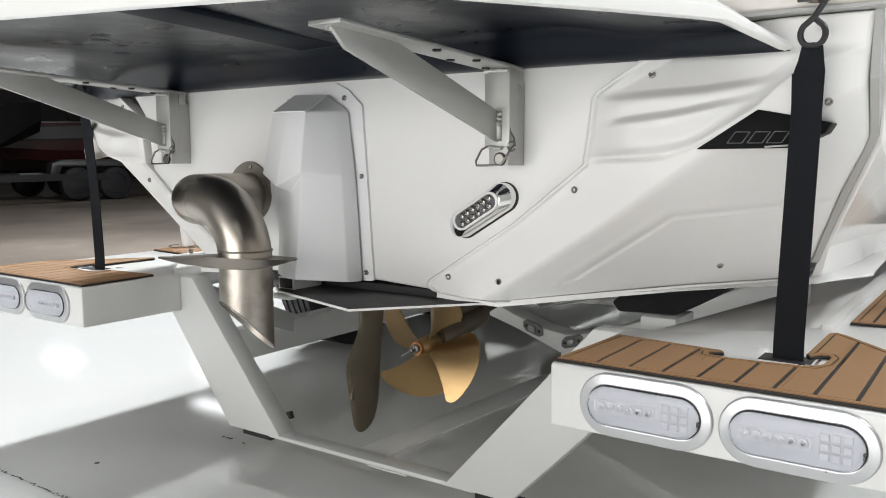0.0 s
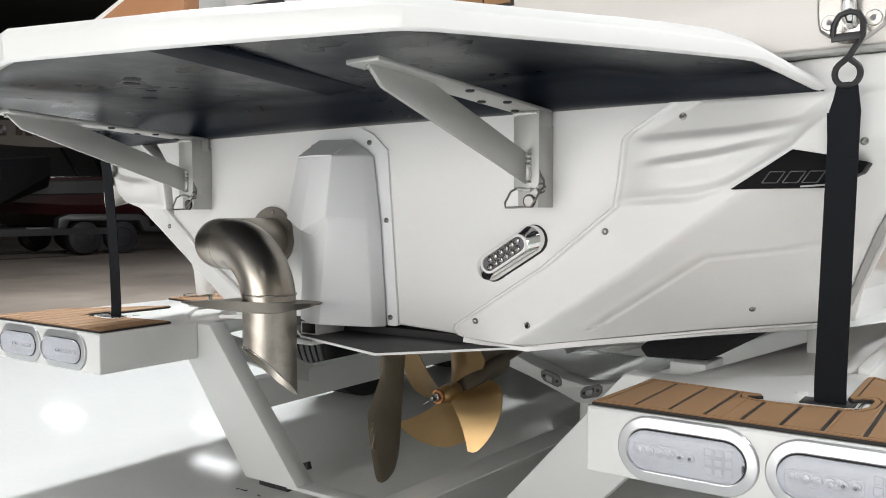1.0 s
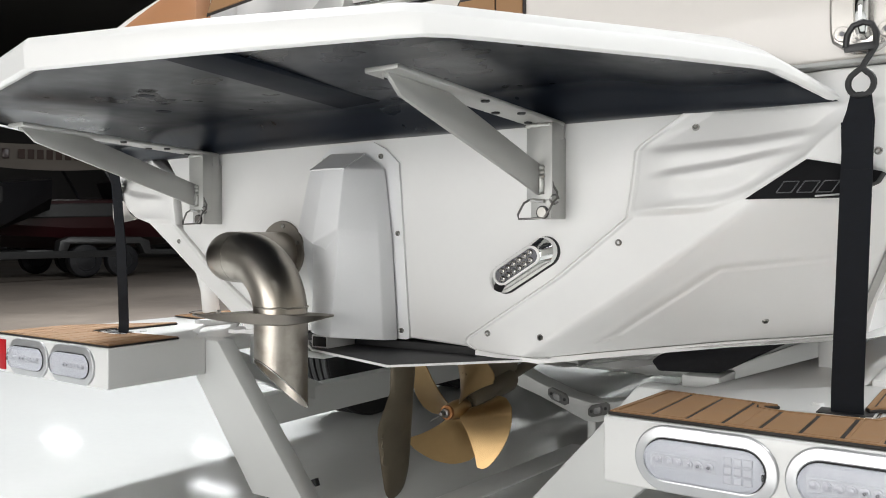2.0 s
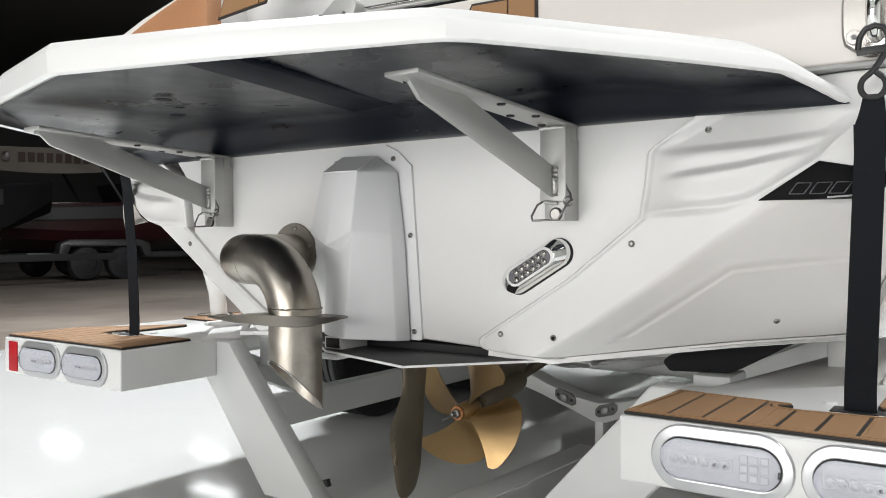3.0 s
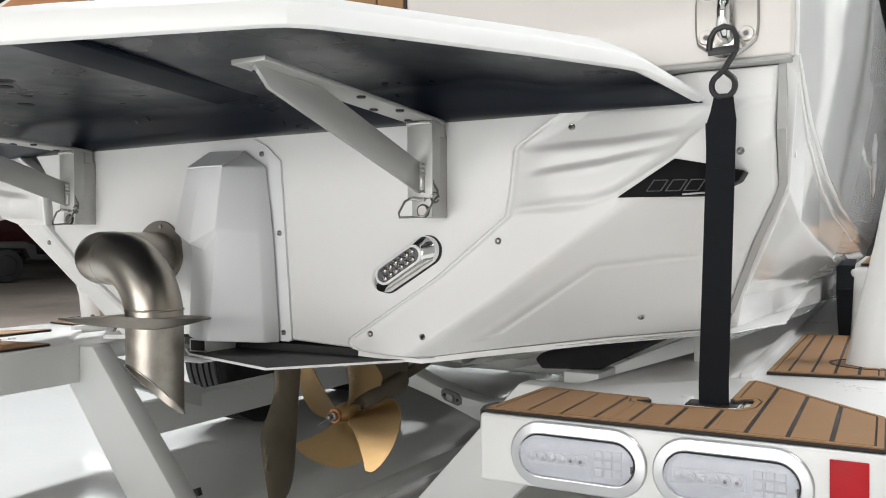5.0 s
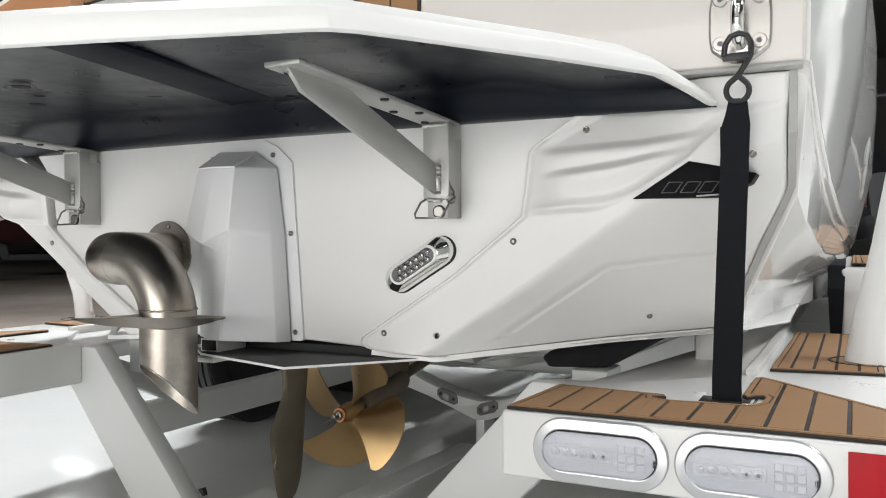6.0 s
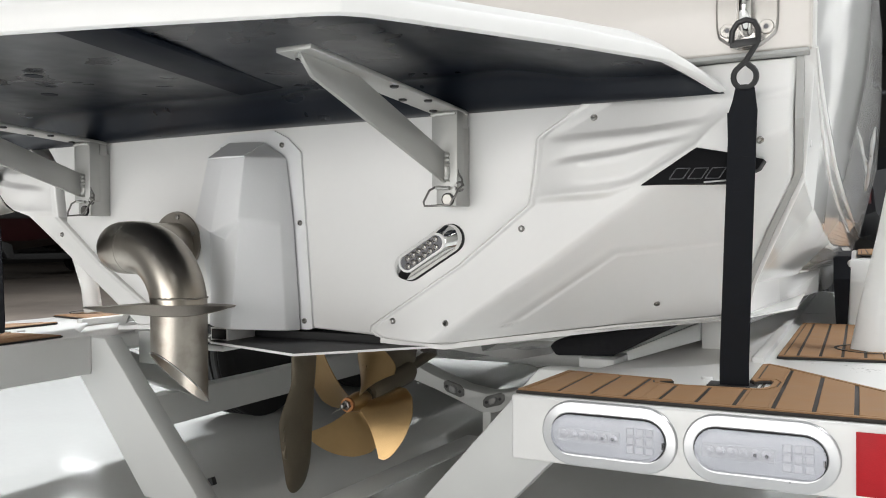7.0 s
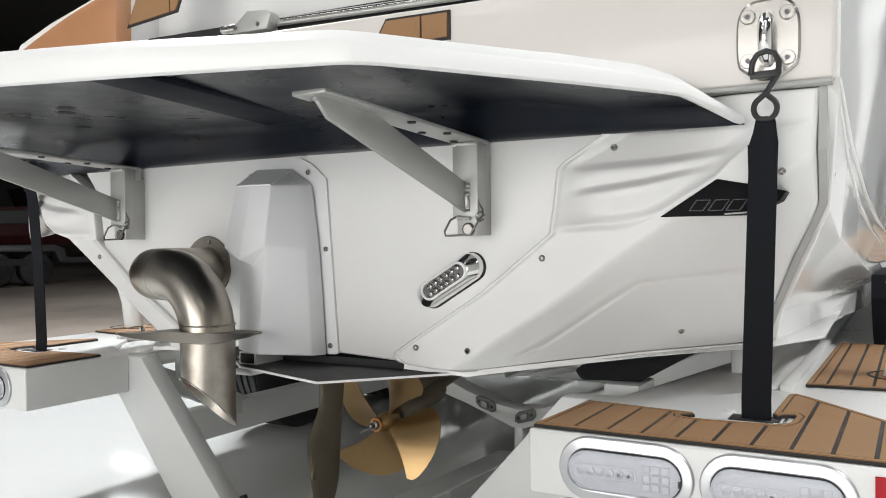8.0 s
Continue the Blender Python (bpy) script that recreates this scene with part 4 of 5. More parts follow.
def under(u, v):
    """The moulded underside: a lip, a well in each half and a raised band between the brackets."""
    i = u * (len(edge) - 1)
    a = int(min(i, len(edge) - 2))
    s = i - a
    p = Vector(edge[a]).lerp(Vector(edge[a + 1]), s)
    x = p.x
    y = (p.y + 0.012) * (1 - v) + 0.016 * v
    lip = ease(v, 0.0, 0.05) * (1 - ease(v, 0.90, 1.0))
    z = p.z + 0.002
    z += 0.026 * lip * (1 - ease(abs(x), 0.60, 0.80))
    z += 0.004 * math.sin(5 * x) * math.sin(9 * y) * lip
    back = ease(v, 0.86, 0.97)
    return (x, y, z * (1 - back) + (1.070 - 0.004 * abs(x)) * back)


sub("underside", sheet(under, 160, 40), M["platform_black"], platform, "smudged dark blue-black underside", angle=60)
# the rib's dark reflection is put into its dull near-black material
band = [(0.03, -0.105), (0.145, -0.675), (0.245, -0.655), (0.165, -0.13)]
sub("rib", prism(band, "z", 1.1232, 1.138, 0.007, 3), M["platform_rib"], platform, "stiffening rib, its dark reflection painted as dull near-black")
for x, y in ((-0.16, -0.45), (-0.30, -0.31)):
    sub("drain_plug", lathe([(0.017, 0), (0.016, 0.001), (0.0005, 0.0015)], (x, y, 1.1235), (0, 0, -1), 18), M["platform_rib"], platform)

for cx, m in ((0.497, False), (-0.507, False)):
    br = sub("bracket", box(cx - 0.036, cx + 0.0075, -0.045, 0.016, 0.884, 1.041, 0.002), M["aluminium"], platform, "welded grey aluminium platform bracket with pull pin", m)
    sub("upright_tube", box(cx - 0.043, cx + 0.0125, -0.051, -0.020, 0.919, 1.066, 0.003), M["aluminium"], br, "", m)
    sub("gusset", box(cx + 0.002, cx + 0.010, -0.018, 0.004, 1.036, 1.066, 0.001), M["aluminium"], br, "", m)
    # arm in the plane of the platform's length
    xa = cx - 0.020
    arm = [(-0.510, 1.087), (-0.350, 1.078), (-0.050, 0.986), (-0.050, 0.928), (-0.12, 0.950), (-0.475, 1.056)]
    sub("arm", prism(arm, "x", xa, xa + 0.008, 0.0015), M["aluminium"], br, "", m)
    bar = [(-0.515, 1.086), (0.004, 1.062), (0.004, 1.070), (-0.515, 1.094)]
    sub("mount_bar", prism(bar, "x", cx - 0.050, cx + 0.012, 0.002), M["aluminium"], br, "", m)
    for y, dx in ((-0.475, -0.036), (-0.337, -0.036), (-0.177, -0.034), (-0.067, -0.030), (-0.152, 0.004), (-0.272, 0.004)):
        z = 1.086 - 0.0465 * (y + 0.515)
        sub("bolt", lathe([(0.0078, -0.001), (0.0078, 0.002), (0.006, 0.0032), (0.0005, 0.0034)], (cx + dx, y, z), (0, 0, -1), 14), M["hook_black"], br, "", m)
    rng = random.Random(5)
    bead = [(xa + 0.010 + rng.uniform(-0.0007, 0.0007), -0.0525, 0.985 - 0.0042 * i) for i in range(14)]
    sub("weld_seam", tube(bead, [0.0052 + 0.0016 * (i % 2) + rng.uniform(0, 0.0008) for i in range(14)], 10), M["weld"], br, "", m)
    bead = [(cx - 0.043 + 0.0058 * i, -0.0512, 1.060 + rng.uniform(-0.001, 0.001)) for i in range(10)]
    sub("weld_seam", tube(bead, [0.003 + 0.001 * (i % 2) for i in range(10)], 8), M["weld"], br, "", m)
    bead = [(xa - 0.014 + 0.006 * i, -0.0515, 0.918 + rng.uniform(-0.0015, 0.0015)) for i in range(6)]
    sub("weld_seam", tube(bead, [0.003 + 0.0012 * (i % 2) for i in range(6)], 8), M["weld"], br, "", m)
    sub("weld_seam", tube([(xa + 0.001 + 0.0015 * (i % 2), -0.508 + 0.006 * i, 1.083 - 0.0003 * i) for i in range(5)], 0.005, 8), M["weld"], br, "", m)
    pin = sub("pin", lathe([(0.0095, 0), (0.0105, 0.001), (0.0105, 0.005), (0.008, 0.007), (0.008, 0.04)], (cx - 0.010, -0.051, 0.896), (0, 1, 0), 20), M["screw_steel"], br, "", m)
    sub("pin_collar", lathe([(0.0105, 0.002), (0.0128, 0.002), (0.0128, 0.010), (0.0105, 0.010)], (cx - 0.010, -0.051, 0.896), (0, 1, 0), 20, caps=False), M["hook_black"], pin, "", m)
    clipw = [(cx - 0.034, -0.053, 0.920), (cx - 0.044, -0.058, 0.914), (cx - 0.056, -0.060, 0.892), (cx - 0.053, -0.062, 0.884), (cx - 0.035, -0.063, 0.884), (cx + 0.001, -0.063, 0.885), (cx + 0.010, -0.058, 0.900), (cx + 0.016, -0.054, 0.914), (cx + 0.021, -0.047, 0.922), (cx + 0.019, -0.044, 0.934), (cx + 0.012, -0.046, 0.946), (cx + 0.010, -0.048, 0.956)]
    sub("retaining_clip", tube(clipw, 0.0022, 8), M["clip_wire"], br, "thin bent wire clip", m)
    sub("clip_coil", tube(arc((cx + 0.016, -0.049, 0.920), (1, 0, 0), (0, 0, 1), 0.0085, 0, 330, 14), 0.0022, 8), M["clip_wire"], br, "", m)

# ---- tie-down straps ----
for m in (False, 0.0):
    s = -1 if m else 1
    h = m if m is False else 0.04
    st = thing("tie_down_strap", (s * 1.0, 0.03, 0.565), "black webbing tie-down strap from tow eye to trailer", "strap", "stern tie-downs")
    rows = []
    path = [(0.999, 0.030, 0.50, 0.0242), (0.999, 0.028, 0.60, 0.024), (1.008, 0.014, 0.82, 0.0232), (1.017, -0.006, 1.0, 0.0225), (1.019, -0.012, 1.030, 0.0225), (1.021, -0.014, 1.047, 0.0185), (1.022, -0.014, 1.066, 0.0155), (1.022, -0.012, 1.072, 0.014)]
    for x, y, z, w in path:
        x -= 0.0 if m is False else 0.038 + 0.09 * (z - 0.58)  # the port strap hangs straighter
        rows.append([(x - w, y - 0.001, z), (x + w, y - 0.001, z), (x + w, y + 0.0015, z), (x - w, y + 0.0015, z)])
    sub("webbing", rings(rows), M["webbing"], st, "", m)
    sub("stitched_fold", rings([[(1.016 - w, y, z), (1.016 + w, y, z), (1.016 + w, y + 0.002, z), (1.016 - w, y + 0.002, z)] for z, y, w in ((0.955, -0.003, 0.0222), (1.028, -0.0145, 0.022))]), M["webbing"], st, "", h)
    hk = [(1.022 + 0.018 * math.sin(a), -0.014, 1.086 - 0.019 * math.cos(a)) for a in np.linspace(math.radians(20), math.radians(150), 9)]
    hk2 = [(1.022 - 0.018 * math.sin(a), -0.014, 1.086 - 0.019 * math.cos(a)) for a in np.linspace(math.radians(20), math.radians(150), 9)]
    sub("hook_eye", tube([(1.016, -0.014, 1.069)] + hk + [(1.023, -0.015, 1.110)], 0.0048, 10), M["hook_black"], st, "", h)
    sub("hook", tube([(1.026, -0.014, 1.069)] + hk2 + [(1.023, -0.016, 1.110), (1.036, -0.018, 1.130), (1.043, -0.02, 1.141), (1.044, -0.022, 1.160), (1.038, -0.024, 1.173), (1.026, -0.026, 1.177), (1.012, -0.026, 1.173), (1.004, -0.026, 1.160), (1.002, -0.026, 1.141)], 0.0048, 10), M["hook_black"], st, "bent black steel hook", h)
    sub("hook_latch", beam((1.000, -0.026, 1.139), (1.043, -0.022, 1.141), 0.005, 0.012, (0, 0, 1), 0.001), M["hook_black"], st, "", h)

# ---- trailer ----
trailer = thing("boat_trailer", (0, 1.6, FLOOR), "white painted tandem boat trailer with tan foam step pads", "trailer")
TOP = 0.564
PAD = [(0.686, -0.197), (1.252, -0.197), (1.252, 0.02), (1.06, 0.25), (1.034, 0.275), (1.020, 0.262), (1.020, 0.064), (1.029, 0.046), (1.042, 0.066), (1.053, 0.068), (1.058, 0.056), (1.056, 0.006), (1.044, -0.022), (0.93, -0.036), (0.905, -0.034), (0.887, -0.027), (0.884, -0.014), (0.903, 0.000), (0.898, 0.010), (0.875, 0.013), (0.700, 0.030)]
PAD2 = [(1.036, 0.398), (1.25, 0.425), (1.25, 1.16), (1.042, 1.16)]


def tail_light(cx, cz, mirror):
    y = -0.204

    def loop(h, r, d):
        return [(p[0], y - d, p[1]) for p in stadium(cx, cz, h, r, 16)]

    tl = sub("tail_light", rings([loop(0.0555, 0.0516, -0.002), loop(0.0555, 0.0514, 0.0025), loop(0.0555, 0.0500, 0.0050), loop(0.0555, 0.0488, 0.0056), loop(0.057, 0.0345, 0.0075), loop(0.0575, 0.0326, 0.0071), loop(0.058, 0.0322, 0.003)], caps=False), M["satin_chrome"], trailer, "oval clear tail light in a satin chrome bezel", mirror, angle=18)
    lx = cx

    def lens_loop(h, r, d):
        return [(p[0], y - d, p[1]) for p in stadium(lx, cz, h, r, 16)]

    sub("seal", rings([lens_loop(0.058, 0.0324, 0.002), lens_loop(0.058, 0.0322, 0.0092), lens_loop(0.058, 0.0308, 0.0092), lens_loop(0.058, 0.0308, 0.002)]), M["rubber"], tl, "black rubber seal", mirror)
    sub("reflector_bed", rings([lens_loop(0.058, 0.0302, 0.0), lens_loop(0.058, 0.0302, 0.007), lens_loop(0.056, 0.028, 0.0095), lens_loop(0.054, 0.024, 0.0105)]), M["lens_core"], tl, "", mirror)
    sub("lens", rings([lens_loop(0.058, 0.0306, 0.0088), lens_loop(0.058, 0.0302, 0.0165), lens_loop(0.0575, 0.0275, 0.0205), lens_loop(0.056, 0.022, 0.0218), lens_loop(0.054, 0.012, 0.0222)]), M["clear_lens"], tl, "clear frosted domed lens", mirror).visible_shadow = False
    for k in range(6):
        c = (cx - 0.066 + 0.0155 * k, y - 0.0110, cz)
        dd = sub("diode", lathe([(0.0072, 0), (0.007, 0.0025), (0.004, 0.003), (0.0036, 0.0045), (0.0004, 0.005)], c, n=14), M["diode"], tl, "", mirror)
        if k > 3:
            sub("chip", lathe([(0.0026, 0.003), (0.0026, 0.0062), (0.0004, 0.0064)], c, n=10), M["led_dark"], dd, "", mirror)
    for i in range(3):
        for j in range(3):
            sub("lens_cell", box(cx + 0.032 + 0.0145 * i, cx + 0.044 + 0.0145 * i, y - 0.0125, y - 0.010, cz - 0.0195 + 0.0138 * j, cz - 0.0082 + 0.0138 * j, 0.001, 1), M["lens_cell"], tl, "", mirror)
    sub("lens_rail", box(cx - 0.078, cx + 0.022, y - 0.0112, y - 0.010, cz - 0.0105, cz + 0.0105, 0.001, 1), M["lens_cell"], tl, "", mirror)
    sub("cable_clip", box(cx - 0.018, cx + 0.026, y - 0.0112, y - 0.006, cz + 0.0312, cz + 0.0330, 0.0006), M["rubber"], tl, "", mirror)
    sub("lens_tab", box(cx + 0.0835, cx + 0.0870, y - 0.012, y - 0.006, cz - 0.009, cz + 0.001, 0.0008), M["rubber"], tl, "", mirror)


for m in (False, 0.0):
    outline = [(0.68, -0.204), (1.262, -0.204), (1.262, 2.9), (1.0, 2.9), (1.0, 0.36), (0.86, 0.20), (0.72, 0.115), (0.68, 0.105)]
    lb = sub("light_box", prism(outline, "z", 0.458, TOP, 0.005, 3), M["light_box_paint"], trailer, "white rear light box and side deck", m)
    sub("deck_lip", prism([(0.995, 0.33), (1.018, 0.33), (1.018, 2.9), (0.995, 2.9)], "z", 0.47, TOP + 0.012, 0.003), M["light_box_paint"], trailer, "", m)
    tray = [(0.69, 0.09), (0.735, 0.301), (0.841, 0.887), (0.975, 2.15), (0.994, 2.9), (0.994, 0.345), (0.86, 0.215), (0.735, 0.125)]
    sub("side_tray", prism(tray[::-1], "z", 0.545, 0.553, 0.0015), M["light_box_paint"], trailer, "white tray beside the deck", m)
    # no hole is cut; a black box paints the dark of the slot
    sub("strap_slot_shade", box(0.955, 1.036, 0.012, 0.060, TOP - 0.01, TOP + 0.002, 0.001), M["hook_black"], trailer, "dark box painting the shaded strap slot", m)
    sub("slot_frame", prism([(1.022, -0.010), (1.048, -0.002), (1.048, 0.046), (1.043, 0.046), (1.043, 0.002), (1.022, -0.005)], "z", TOP, TOP + 0.005, 0.001), M["chrome"], trailer, "", m)
    sub("deck_button", lathe([(0.011, 0), (0.010, 0.004), (0.0005, 0.0045)], (0.945, 0.085, TOP), (0, 0, 1), 16), M["light_box_paint"], trailer, "", m)
    foam_pad("step_pad", PAD, TOP + 0.001, 0.007, [0.66] + [0.7533 + 0.0543 * k for k in range(10)], trailer, m, gap=0.0065)
    foam_pad("step_pad", PAD2, TOP + 0.001, 0.007, [1.0, 1.075, 1.118, 1.16, 1.203, 1.3], trailer, m, gap=0.006)
    tail_light(0.842, 0.511, m)
    tail_light(1.063, 0.510, m)
    sub("side_reflector", box(1.187, 1.233, -0.2075, -0.203, 0.466, 0.553, 0.001), M["reflector_red"], trailer, "red reflector panel", m)
    # slanted post down to the low cross bar
    low = 0.147
    pts = [(0.247, low), (0.425, low), (0.70, 0.433), (0.74, 0.462), (0.74, 0.558), (0.614, 0.558)] if m is False else [(0.281, low), (0.488, low), (0.722, 0.44), (0.745, 0.462), (0.745, 0.558), (0.632, 0.558)]
    sub("drop_post", prism(pts, "y", 0.105, 0.165, 0.005), M["trailer_paint_shade"], trailer, "slanted white drop post", m)
    # dark slab paints the shadow in the gap below the post
    sub("post_gap_shade", box(0.33, 0.44, 0.112, 0.155, low - 0.014, low - 0.001, 0.002), M["rubber"], trailer, "", m)
    sub("post_tab", prism([(0.302, 0.187), (0.295, 0.189), (0.302, 0.208), (0.317, 0.203)], "y", 0.156, 0.17, 0.001), M["rubber"], trailer, "", m)
    # lengthwise rail and the brace that meets it
    sub("frame_rail", box(0.75, 0.81, 1.10 if m is False else 0.36, 5.0, 0.238, 0.340, 0.005), M["trailer_paint_shade"], trailer, "long white frame rail", m)
    sub("brace", beam((0.735, 0.13, 0.522), (0.78, 0.72 if m is not False else 0.3, 0.285 if m is not False else 0.45), 0.045, 0.065), M["trailer_paint_shade"], trailer, "", m)
    # bunk
    bk = [(0.556, 0.574), (0.572, 0.553), (0.705, 0.560), (0.735, 0.575), (0.82, 0.627), (0.81, 0.634), (0.575, 0.590)]
    sub("bunk", prism(bk, "y", 0.33, 1.3, 0.006), M["carpet"], trailer, "black carpeted bunk under the hull", m)
    sub("bunk_bracket", box(0.636, 0.716, 0.30, 0.42, 0.46, 0.556, 0.004), M["trailer_paint_shade"], trailer, "", m)
    sub("bunk_bracket", box(0.85, 0.905, 0.60, 0.70, 0.44, 0.66, 0.004), M["trailer_paint_shade"], trailer, "", m)
    # fender, guide post and wheels
    fd = [(1.19, 0.40), (1.19, 0.70), (1.22, 0.755), (1.30, 0.765), (2.75, 0.765), (2.85, 0.74), (2.9, 0.4)]
    sub("fender", prism(fd, "x", 1.158, 1.42, 0.012, 3), M["light_box_paint"], trailer, "white box fender", m)
    foam_pad("fender_pad", [(1.185, 1.26), (1.40, 1.26), (1.40, 2.7), (1.185, 2.7)], 0.766, 0.006, [1.1, 1.215, 1.25, 1.285, 1.32, 1.36, 1.5], trailer, m)
    sub("fender_strap", rings([[(1.146 - w, y, z), (1.146 + w, y - 0.01, z), (1.146 + w, y + 0.02, z), (1.146 - w, y + 0.03, z)] for y, z, w in ((1.165, 0.56, 0.014), (1.17, 0.62, 0.018), (1.185, 0.70, 0.022), (1.25, 0.765, 0.024), (1.4, 0.78, 0.024))]), M["webbing"], trailer, "black strap laid over the fender edge", m)
    ps = [(1.218, 0.585, TOP), (1.232, 0.60, 0.66), (1.262, 0.63, 0.82), (1.30, 0.66, 1.05), (1.32, 0.68, 1.5)]
    if m is not False:
        ps = [(1.225, 0.57, TOP), (1.262, 0.585, 0.66), (1.335, 0.60, 0.78), (1.40, 0.62, 0.95), (1.48, 0.65, 1.3)]
    bx, by = (1.222, 0.590) if m is False else (1.23, 0.575)
    sub("post_cutout", lathe([(0.082, 0.0), (0.082, 0.0015), (0.076, 0.0015), (0.076, 0.0)], (bx, by, TOP + 0.0078), (0, 0, 1), 32, caps=False), M["foam_black"], trailer, "dark groove cut round the post", m)
    sub("guide_post", tube(ps, [0.046, 0.042, 0.036, 0.032, 0.030] if m is False else [0.032, 0.030, 0.028, 0.027, 0.026], 24), M["light_box_paint"], trailer, "white plastic guide post", m)
    for wy in ((1.53, 2.30) if m is False else (1.36, 2.12)):
        wx, wz, R = (1.25 if m is False else 1.175), FLOOR + 0.33, 0.33
        prof = [(0.20, 0.075), (0.25, 0.095), (0.30, 0.100), (0.322, 0.085)]
        for g in range(5):
            a = -0.075 + 0.0335 * g
            prof += [(0.330, -a), (0.330, -a - 0.022), (0.320, -a - 0.024), (0.320, -a - 0.031)]
        prof += [(0.322, -0.092), (0.30, -0.100), (0.25, -0.095), (0.20, -0.075)]
        wh = sub("wheel", lathe(prof, (wx, wy, wz), (1, 0, 0), 48, caps=False), M["rubber"], trailer, "black trailer tyre on an alloy rim", m, angle=30)
        sub("rim", lathe([(0.205, -0.08), (0.205, -0.05), (0.17, -0.03), (0.165, 0.02), (0.09, 0.03), (0.085, -0.02), (0.05, -0.045), (0.045, -0.07), (0.001, -0.075)], (wx, wy, wz), (1, 0, 0), 32, caps=False), M["rim_alloy"], wh, "", m)
        sub("tread_block", lathe([(0.326, -0.086), (0.331, -0.08), (0.331, -0.07), (0.326, -0.066)], (wx, wy, wz), (1, 0, 0), 48), M["rubber"], wh, "", m)

sub("axle", tube([(-1.1, 1.36, FLOOR + 0.33), (1.1, 1.36, FLOOR + 0.33)], 0.035, 16), M["trailer_paint_shade"], trailer)
sub("axle", tube([(-1.1, 2.12, FLOOR + 0.33), (1.1, 2.12, FLOOR + 0.33)], 0.035, 16), M["trailer_paint_shade"], trailer)
sub("low_cross_bar", box(-0.33, 0.33, 0.107, 0.160, 0.145, 0.156, 0.002), M["trailer_paint_shade"], trailer, "thin flat cross bar close to the floor")
spine = [[(x, y, z + d) for x, d in ((a, -0.007), (b, -0.007), (b, 0.0), (a, 0.0))] for y, z, a, b in ((0.158, 0.150, -0.067, 0.027), (0.60, 0.139, -0.062, 0.032), (1.19, 0.124, -0.058, 0.036))]
sub("spine", bevel(rings(spine), 0.002, 2, 20), M["trailer_paint_shade"], trailer, "flat white bar along the keel line")
sub("spine_hanger", box(0.004, 0.036, 1.182, 1.275, 0.112, 0.235, 0.003), M["trailer_paint_shade"], trailer)
sub("bar_seam", beam((0.02, 0.109, 0.144), (0.14, 0.109, 0.144), 0.012, 0.005), M["trailer_paint_shade"], trailer)
# V-shaped cross member with two oval plates
vb = [(-0.75, 0.49), (-0.75, 0.56), (-0.30, 0.376), (-0.186, 0.329), (-0.074, 0.293), (0.02, 0.278), (0.114, 0.293), (0.226, 0.329), (0.34, 0.376), (0.75, 0.56), (0.75, 0.49), (0.34, 0.315), (0.226, 0.28), (0.13, 0.245), (0.045, 0.212), (-0.005, 0.212), (-0.09, 0.245), (-0.186, 0.28), (-0.30, 0.315)]
vc = sub("cross_member", prism(vb, "y", 1.18, 1.28, 0.006), M["trailer_paint_shade"], trailer, "V-shaped white cross member")
for x, z in ((-0.105, 0.287), (0.05, 0.258)):
    lean = 0.3 if x > 0 else -0.3
    octo = [(-0.040, -0.010), (-0.026, -0.021), (0.026, -0.021), (0.040, -0.010), (0.040, 0.010), (0.026, 0.021), (-0.026, 0.021), (-0.040, 0.010)]
    pl = sub("marker_plate", rings([[(x + k * c, 1.181 - d, z + k * h + lean * k * c) for c, h in octo] for k, d in ((1.0, -0.002), (1.0, 0.006), (0.86, 0.009))]), M["marker_grey"], vc, "dark grey marker lamp base")
    sub("lamp_stub", bevel(rings([[(x + k * c * 0.34, 1.172 - d, z + k * h * 0.55 + lean * k * c * 0.34) for c, h in octo] for k, d in ((1.0, 0.0), (1.0, 0.009), (0.8, 0.012))]), 0.001, 1, 30), M["grey_metal"], pl, "pale lamp stub")
    for dx in (-0.026, 0.026):
        sub("bolt", lathe([(0.006, 0), (0.0055, 0.003), (0.0004, 0.004)], (x + dx, 1.173, z + lean * dx), n=8), M["hook_black"], pl)
vb2 = [(-0.75, 0.50), (-0.75, 0.545), (-0.4, 0.44), (0.0, 0.34), (0.4, 0.44), (0.75, 0.545), (0.75, 0.50), (0.4, 0.39), (0.0, 0.29), (-0.4, 0.39)]
sub("cross_member", prism(vb2, "y", 1.75, 1.83, 0.006), M["trailer_paint_shade"], trailer, "", False)

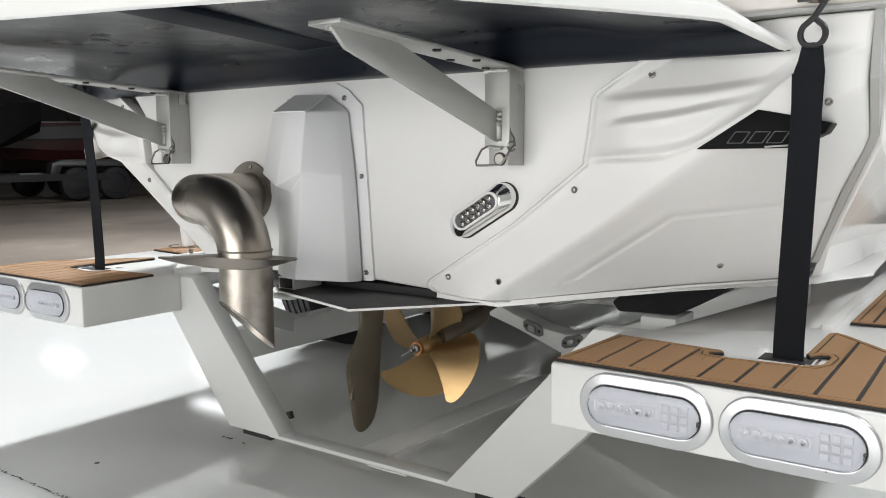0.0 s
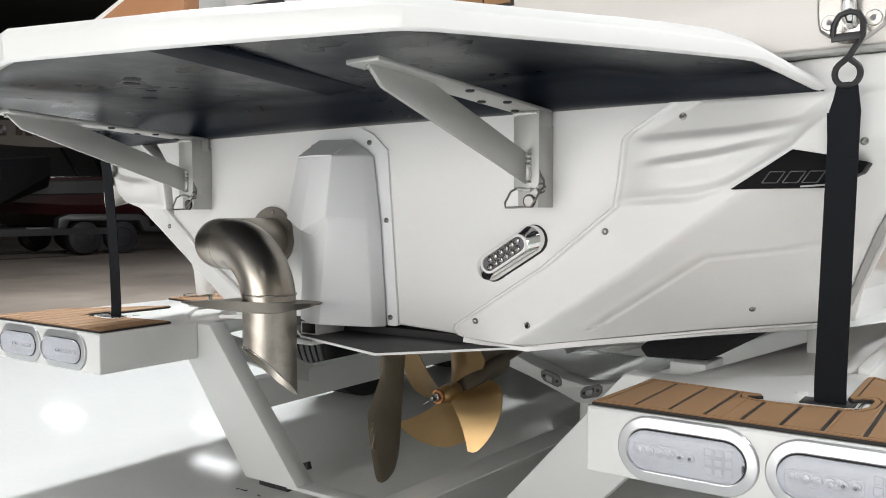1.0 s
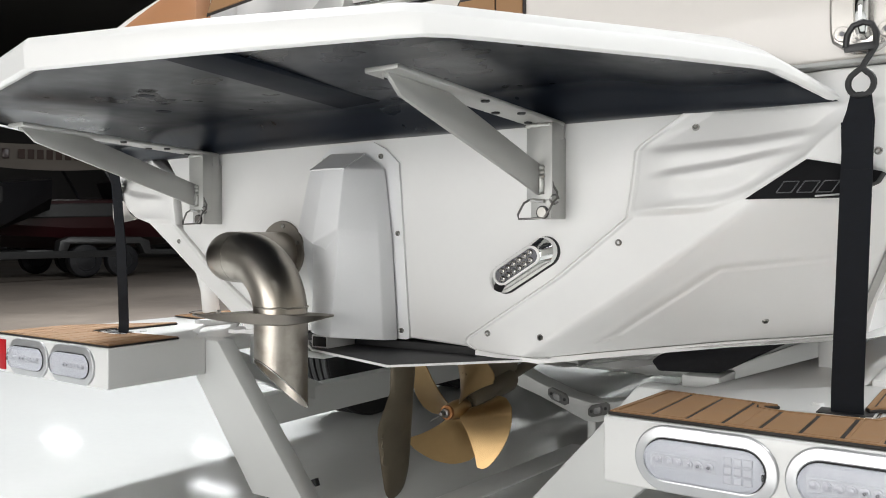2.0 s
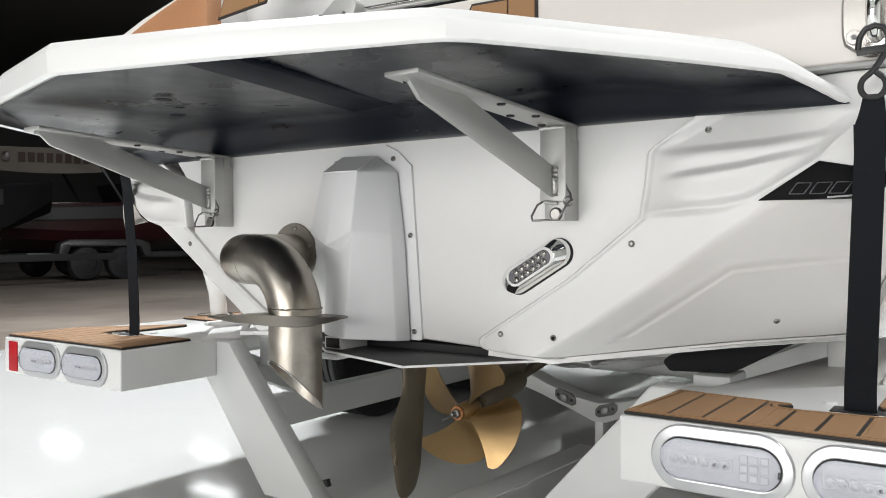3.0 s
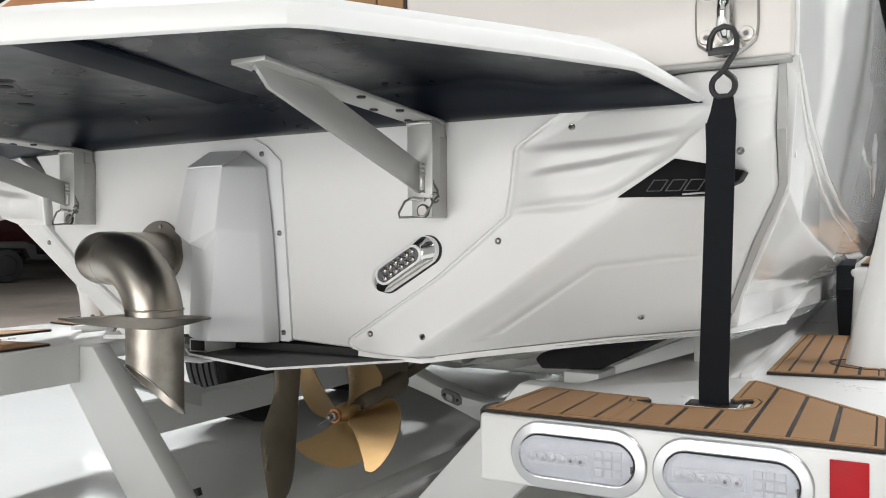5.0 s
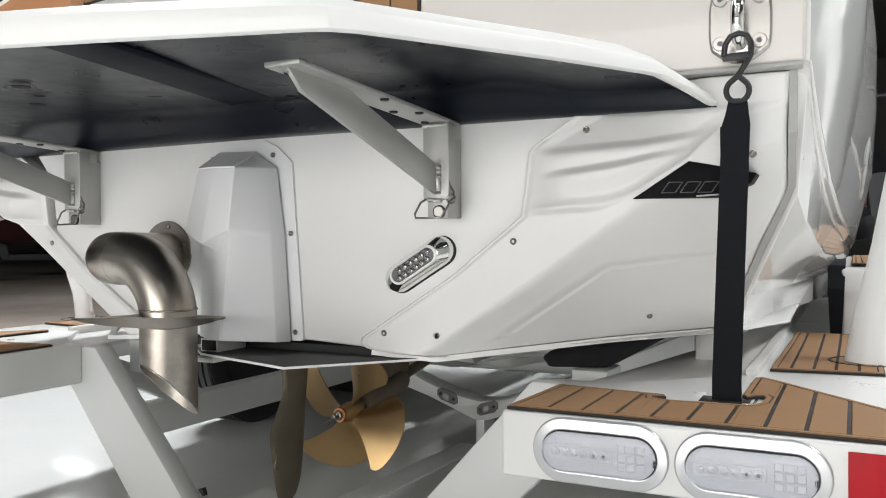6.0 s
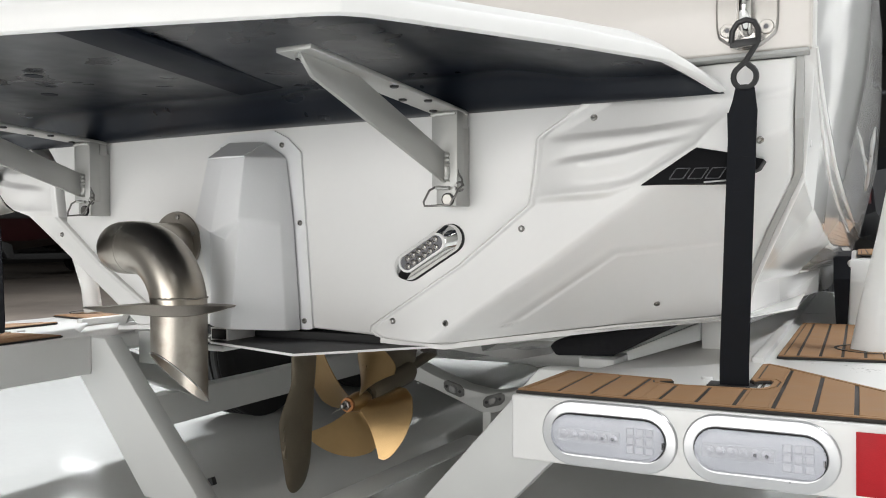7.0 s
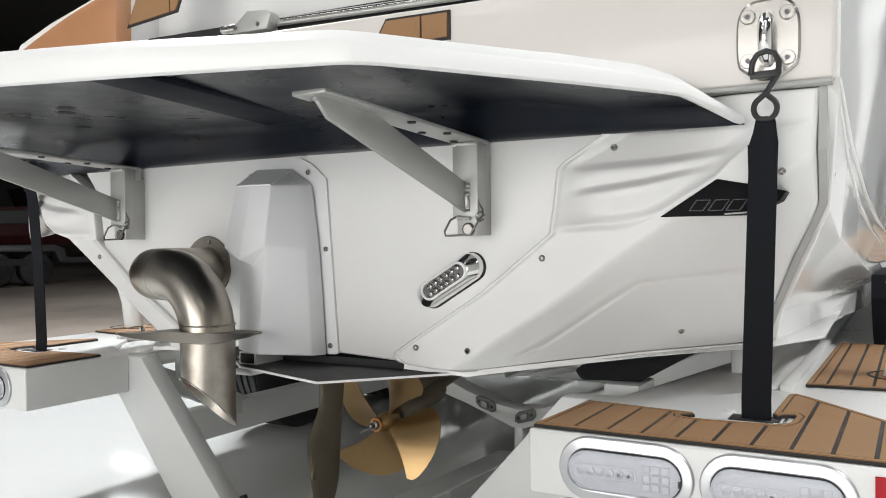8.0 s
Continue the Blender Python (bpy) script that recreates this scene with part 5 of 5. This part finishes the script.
# ---- dim hall behind ----
def far_boat(at, turn, hull, stripe, long=6.5, label=""):
    b = thing("parked_boat", at, label, "boat", "boats parked in the hall")
    b.rotation_euler = (0, 0, radians(turn))
    secs = []
    for y, w, k, t in ((0, 1.05, 0.62, 1.45), (1.5, 1.15, 0.55, 1.5), (3.5, 1.12, 0.58, 1.58), (5.2, 0.75, 0.8, 1.7), (6.5, 0.08, 1.3, 1.85)):
        y = y * long / 6.5
        secs.append([(0, y, k), (w * 0.85, y, k + 0.22), (w * 0.96, y, k + 0.42), (w, y, t), (w - 0.12, y, t + 0.03), (-(w - 0.12), y, t + 0.03), (-w, y, t), (-w * 0.96, y, k + 0.42), (-w * 0.85, y, k + 0.22)])
    part("hull", rings(secs), M[hull], b, angle=25)
    part("stripe", rings([[(w, y, z - 0.30), (w + 0.015, y, z - 0.28), (w + 0.015, y, z - 0.05), (w, y, z - 0.03)] for y, w, z in ((0.1, 1.04, 1.42), (1.5, 1.145, 1.48), (3.5, 1.115, 1.55), (5.0, 0.80, 1.66))]), M[stripe], b)
    part("stripe", rings([[(-w, y, z - 0.30), (-w - 0.015, y, z - 0.28), (-w - 0.015, y, z - 0.05), (-w, y, z - 0.03)] for y, w, z in ((0.1, 1.04, 1.42), (1.5, 1.145, 1.48), (3.5, 1.115, 1.55), (5.0, 0.80, 1.66))]), M[stripe], b)
    part("windscreen", rings([[(-0.85, 3.0, 1.58), (0.85, 3.0, 1.58), (0.8, 3.06, 1.58), (-0.8, 3.06, 1.58)], [(-0.7, 2.75, 1.98), (0.7, 2.75, 1.98), (0.66, 2.8, 1.98), (-0.66, 2.8, 1.98)]]), M["far_dark"], b)
    for s in (-1, 1):
        part("tower", tube([(s * 1.0, 2.6, 1.5), (s * 0.95, 2.1, 2.3), (s * 0.8, 1.8, 2.55), (0, 1.75, 2.62)], 0.035, 10), M["far_dark"], b)
        part("trailer_rail", box(s * 0.8 - 0.05, s * 0.8 + 0.05, -0.2, long + 0.8, 0.42, 0.54, 0.01), M["far_white_dim"], b)
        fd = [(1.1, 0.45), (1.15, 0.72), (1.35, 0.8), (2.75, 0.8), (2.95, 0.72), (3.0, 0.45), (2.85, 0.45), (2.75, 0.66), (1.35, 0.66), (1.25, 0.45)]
        part("fender", prism(fd, "x", s * 1.22 - 0.13, s * 1.22 + 0.13, 0.02), M["far_white_dim"], b)
        for wy in (1.65, 2.4):
            part("wheel", lathe([(0.02, 0.1), (0.19, 0.09), (0.2, 0.11), (0.31, 0.1), (0.33, 0.07), (0.33, -0.07), (0.31, -0.1), (0.2, -0.11), (0.19, -0.09), (0.02, -0.1)], (s * 1.22, wy, 0.33), (1, 0, 0), 28), M["far_dark"], b)
    return b


far_boat((-15.2, 6.2, FLOOR), -8, "far_red_dim", "far_white_dim", label="red and white boat on a white trailer in the dim hall")
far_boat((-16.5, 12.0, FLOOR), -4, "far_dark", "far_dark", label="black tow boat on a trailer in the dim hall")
far_boat((-12.6, 0.4, FLOOR), 8, "far_dark", "far_white_dim", label="dark tow boat on a white trailer in the dim hall")
far_boat((-19.5, 3.0, FLOOR), 5, "far_dark", "far_red_dim", label="dark boat with a red stripe in the dim hall")
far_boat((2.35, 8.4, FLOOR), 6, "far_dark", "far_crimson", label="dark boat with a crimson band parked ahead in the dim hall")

banner = thing("banner", (-15.0, 7.6, 2.5), "cream cloth banner with dark lettering hung in the dim hall", "banner")
banner.rotation_euler = (0, 0, radians(62))
part("cloth", sheet(lambda u, v: (-1.1 + 2.2 * u, 0.02 * math.sin(9 * u), -0.22 + 0.46 * v - 0.06 * math.sin(math.pi * u) * (1 - v)), 30, 6, 0.004), M["banner_cloth_dim"], banner)
for i, x in enumerate((-0.95, -0.78, -0.5, -0.33, -0.16, 0.01, 0.18, 0.35, 0.52, 0.69, 0.86)):
    part("bar", box(x, x + 0.12, -0.04, -0.028, -0.06, 0.13, 0.004), M["far_red_dim"] if i < 2 else M["banner_ink"], banner)

# dotted line and specks on the floor
specks = bmesh.new()
rng = random.Random(3)
for i in range(60):
    s = i / 59
    x, y = -1.15 + 0.62 * s + rng.uniform(-0.004, 0.004), -0.336 + rng.uniform(-0.004, 0.004)
    bmesh.ops.create_circle(specks, cap_ends=True, radius=rng.uniform(0.002, 0.0045), segments=7, matrix=Matrix.Translation((x, y, FLOOR + 0.0015)))
for x, y in ((-0.604, 0.178), (-0.588, 0.179), (-0.574, 0.180), (-0.514, 0.175), (-0.505, 0.172), (-0.72, -0.16)):
    bmesh.ops.create_circle(specks, cap_ends=True, radius=rng.uniform(0.004, 0.008), segments=7, matrix=Matrix.Translation((x, y, FLOOR + 0.0015)))
tagged(part("floor_marks", specks, M["floor_speck"]), "small dark drops in a line on the floor", "marks", "", "stuff")
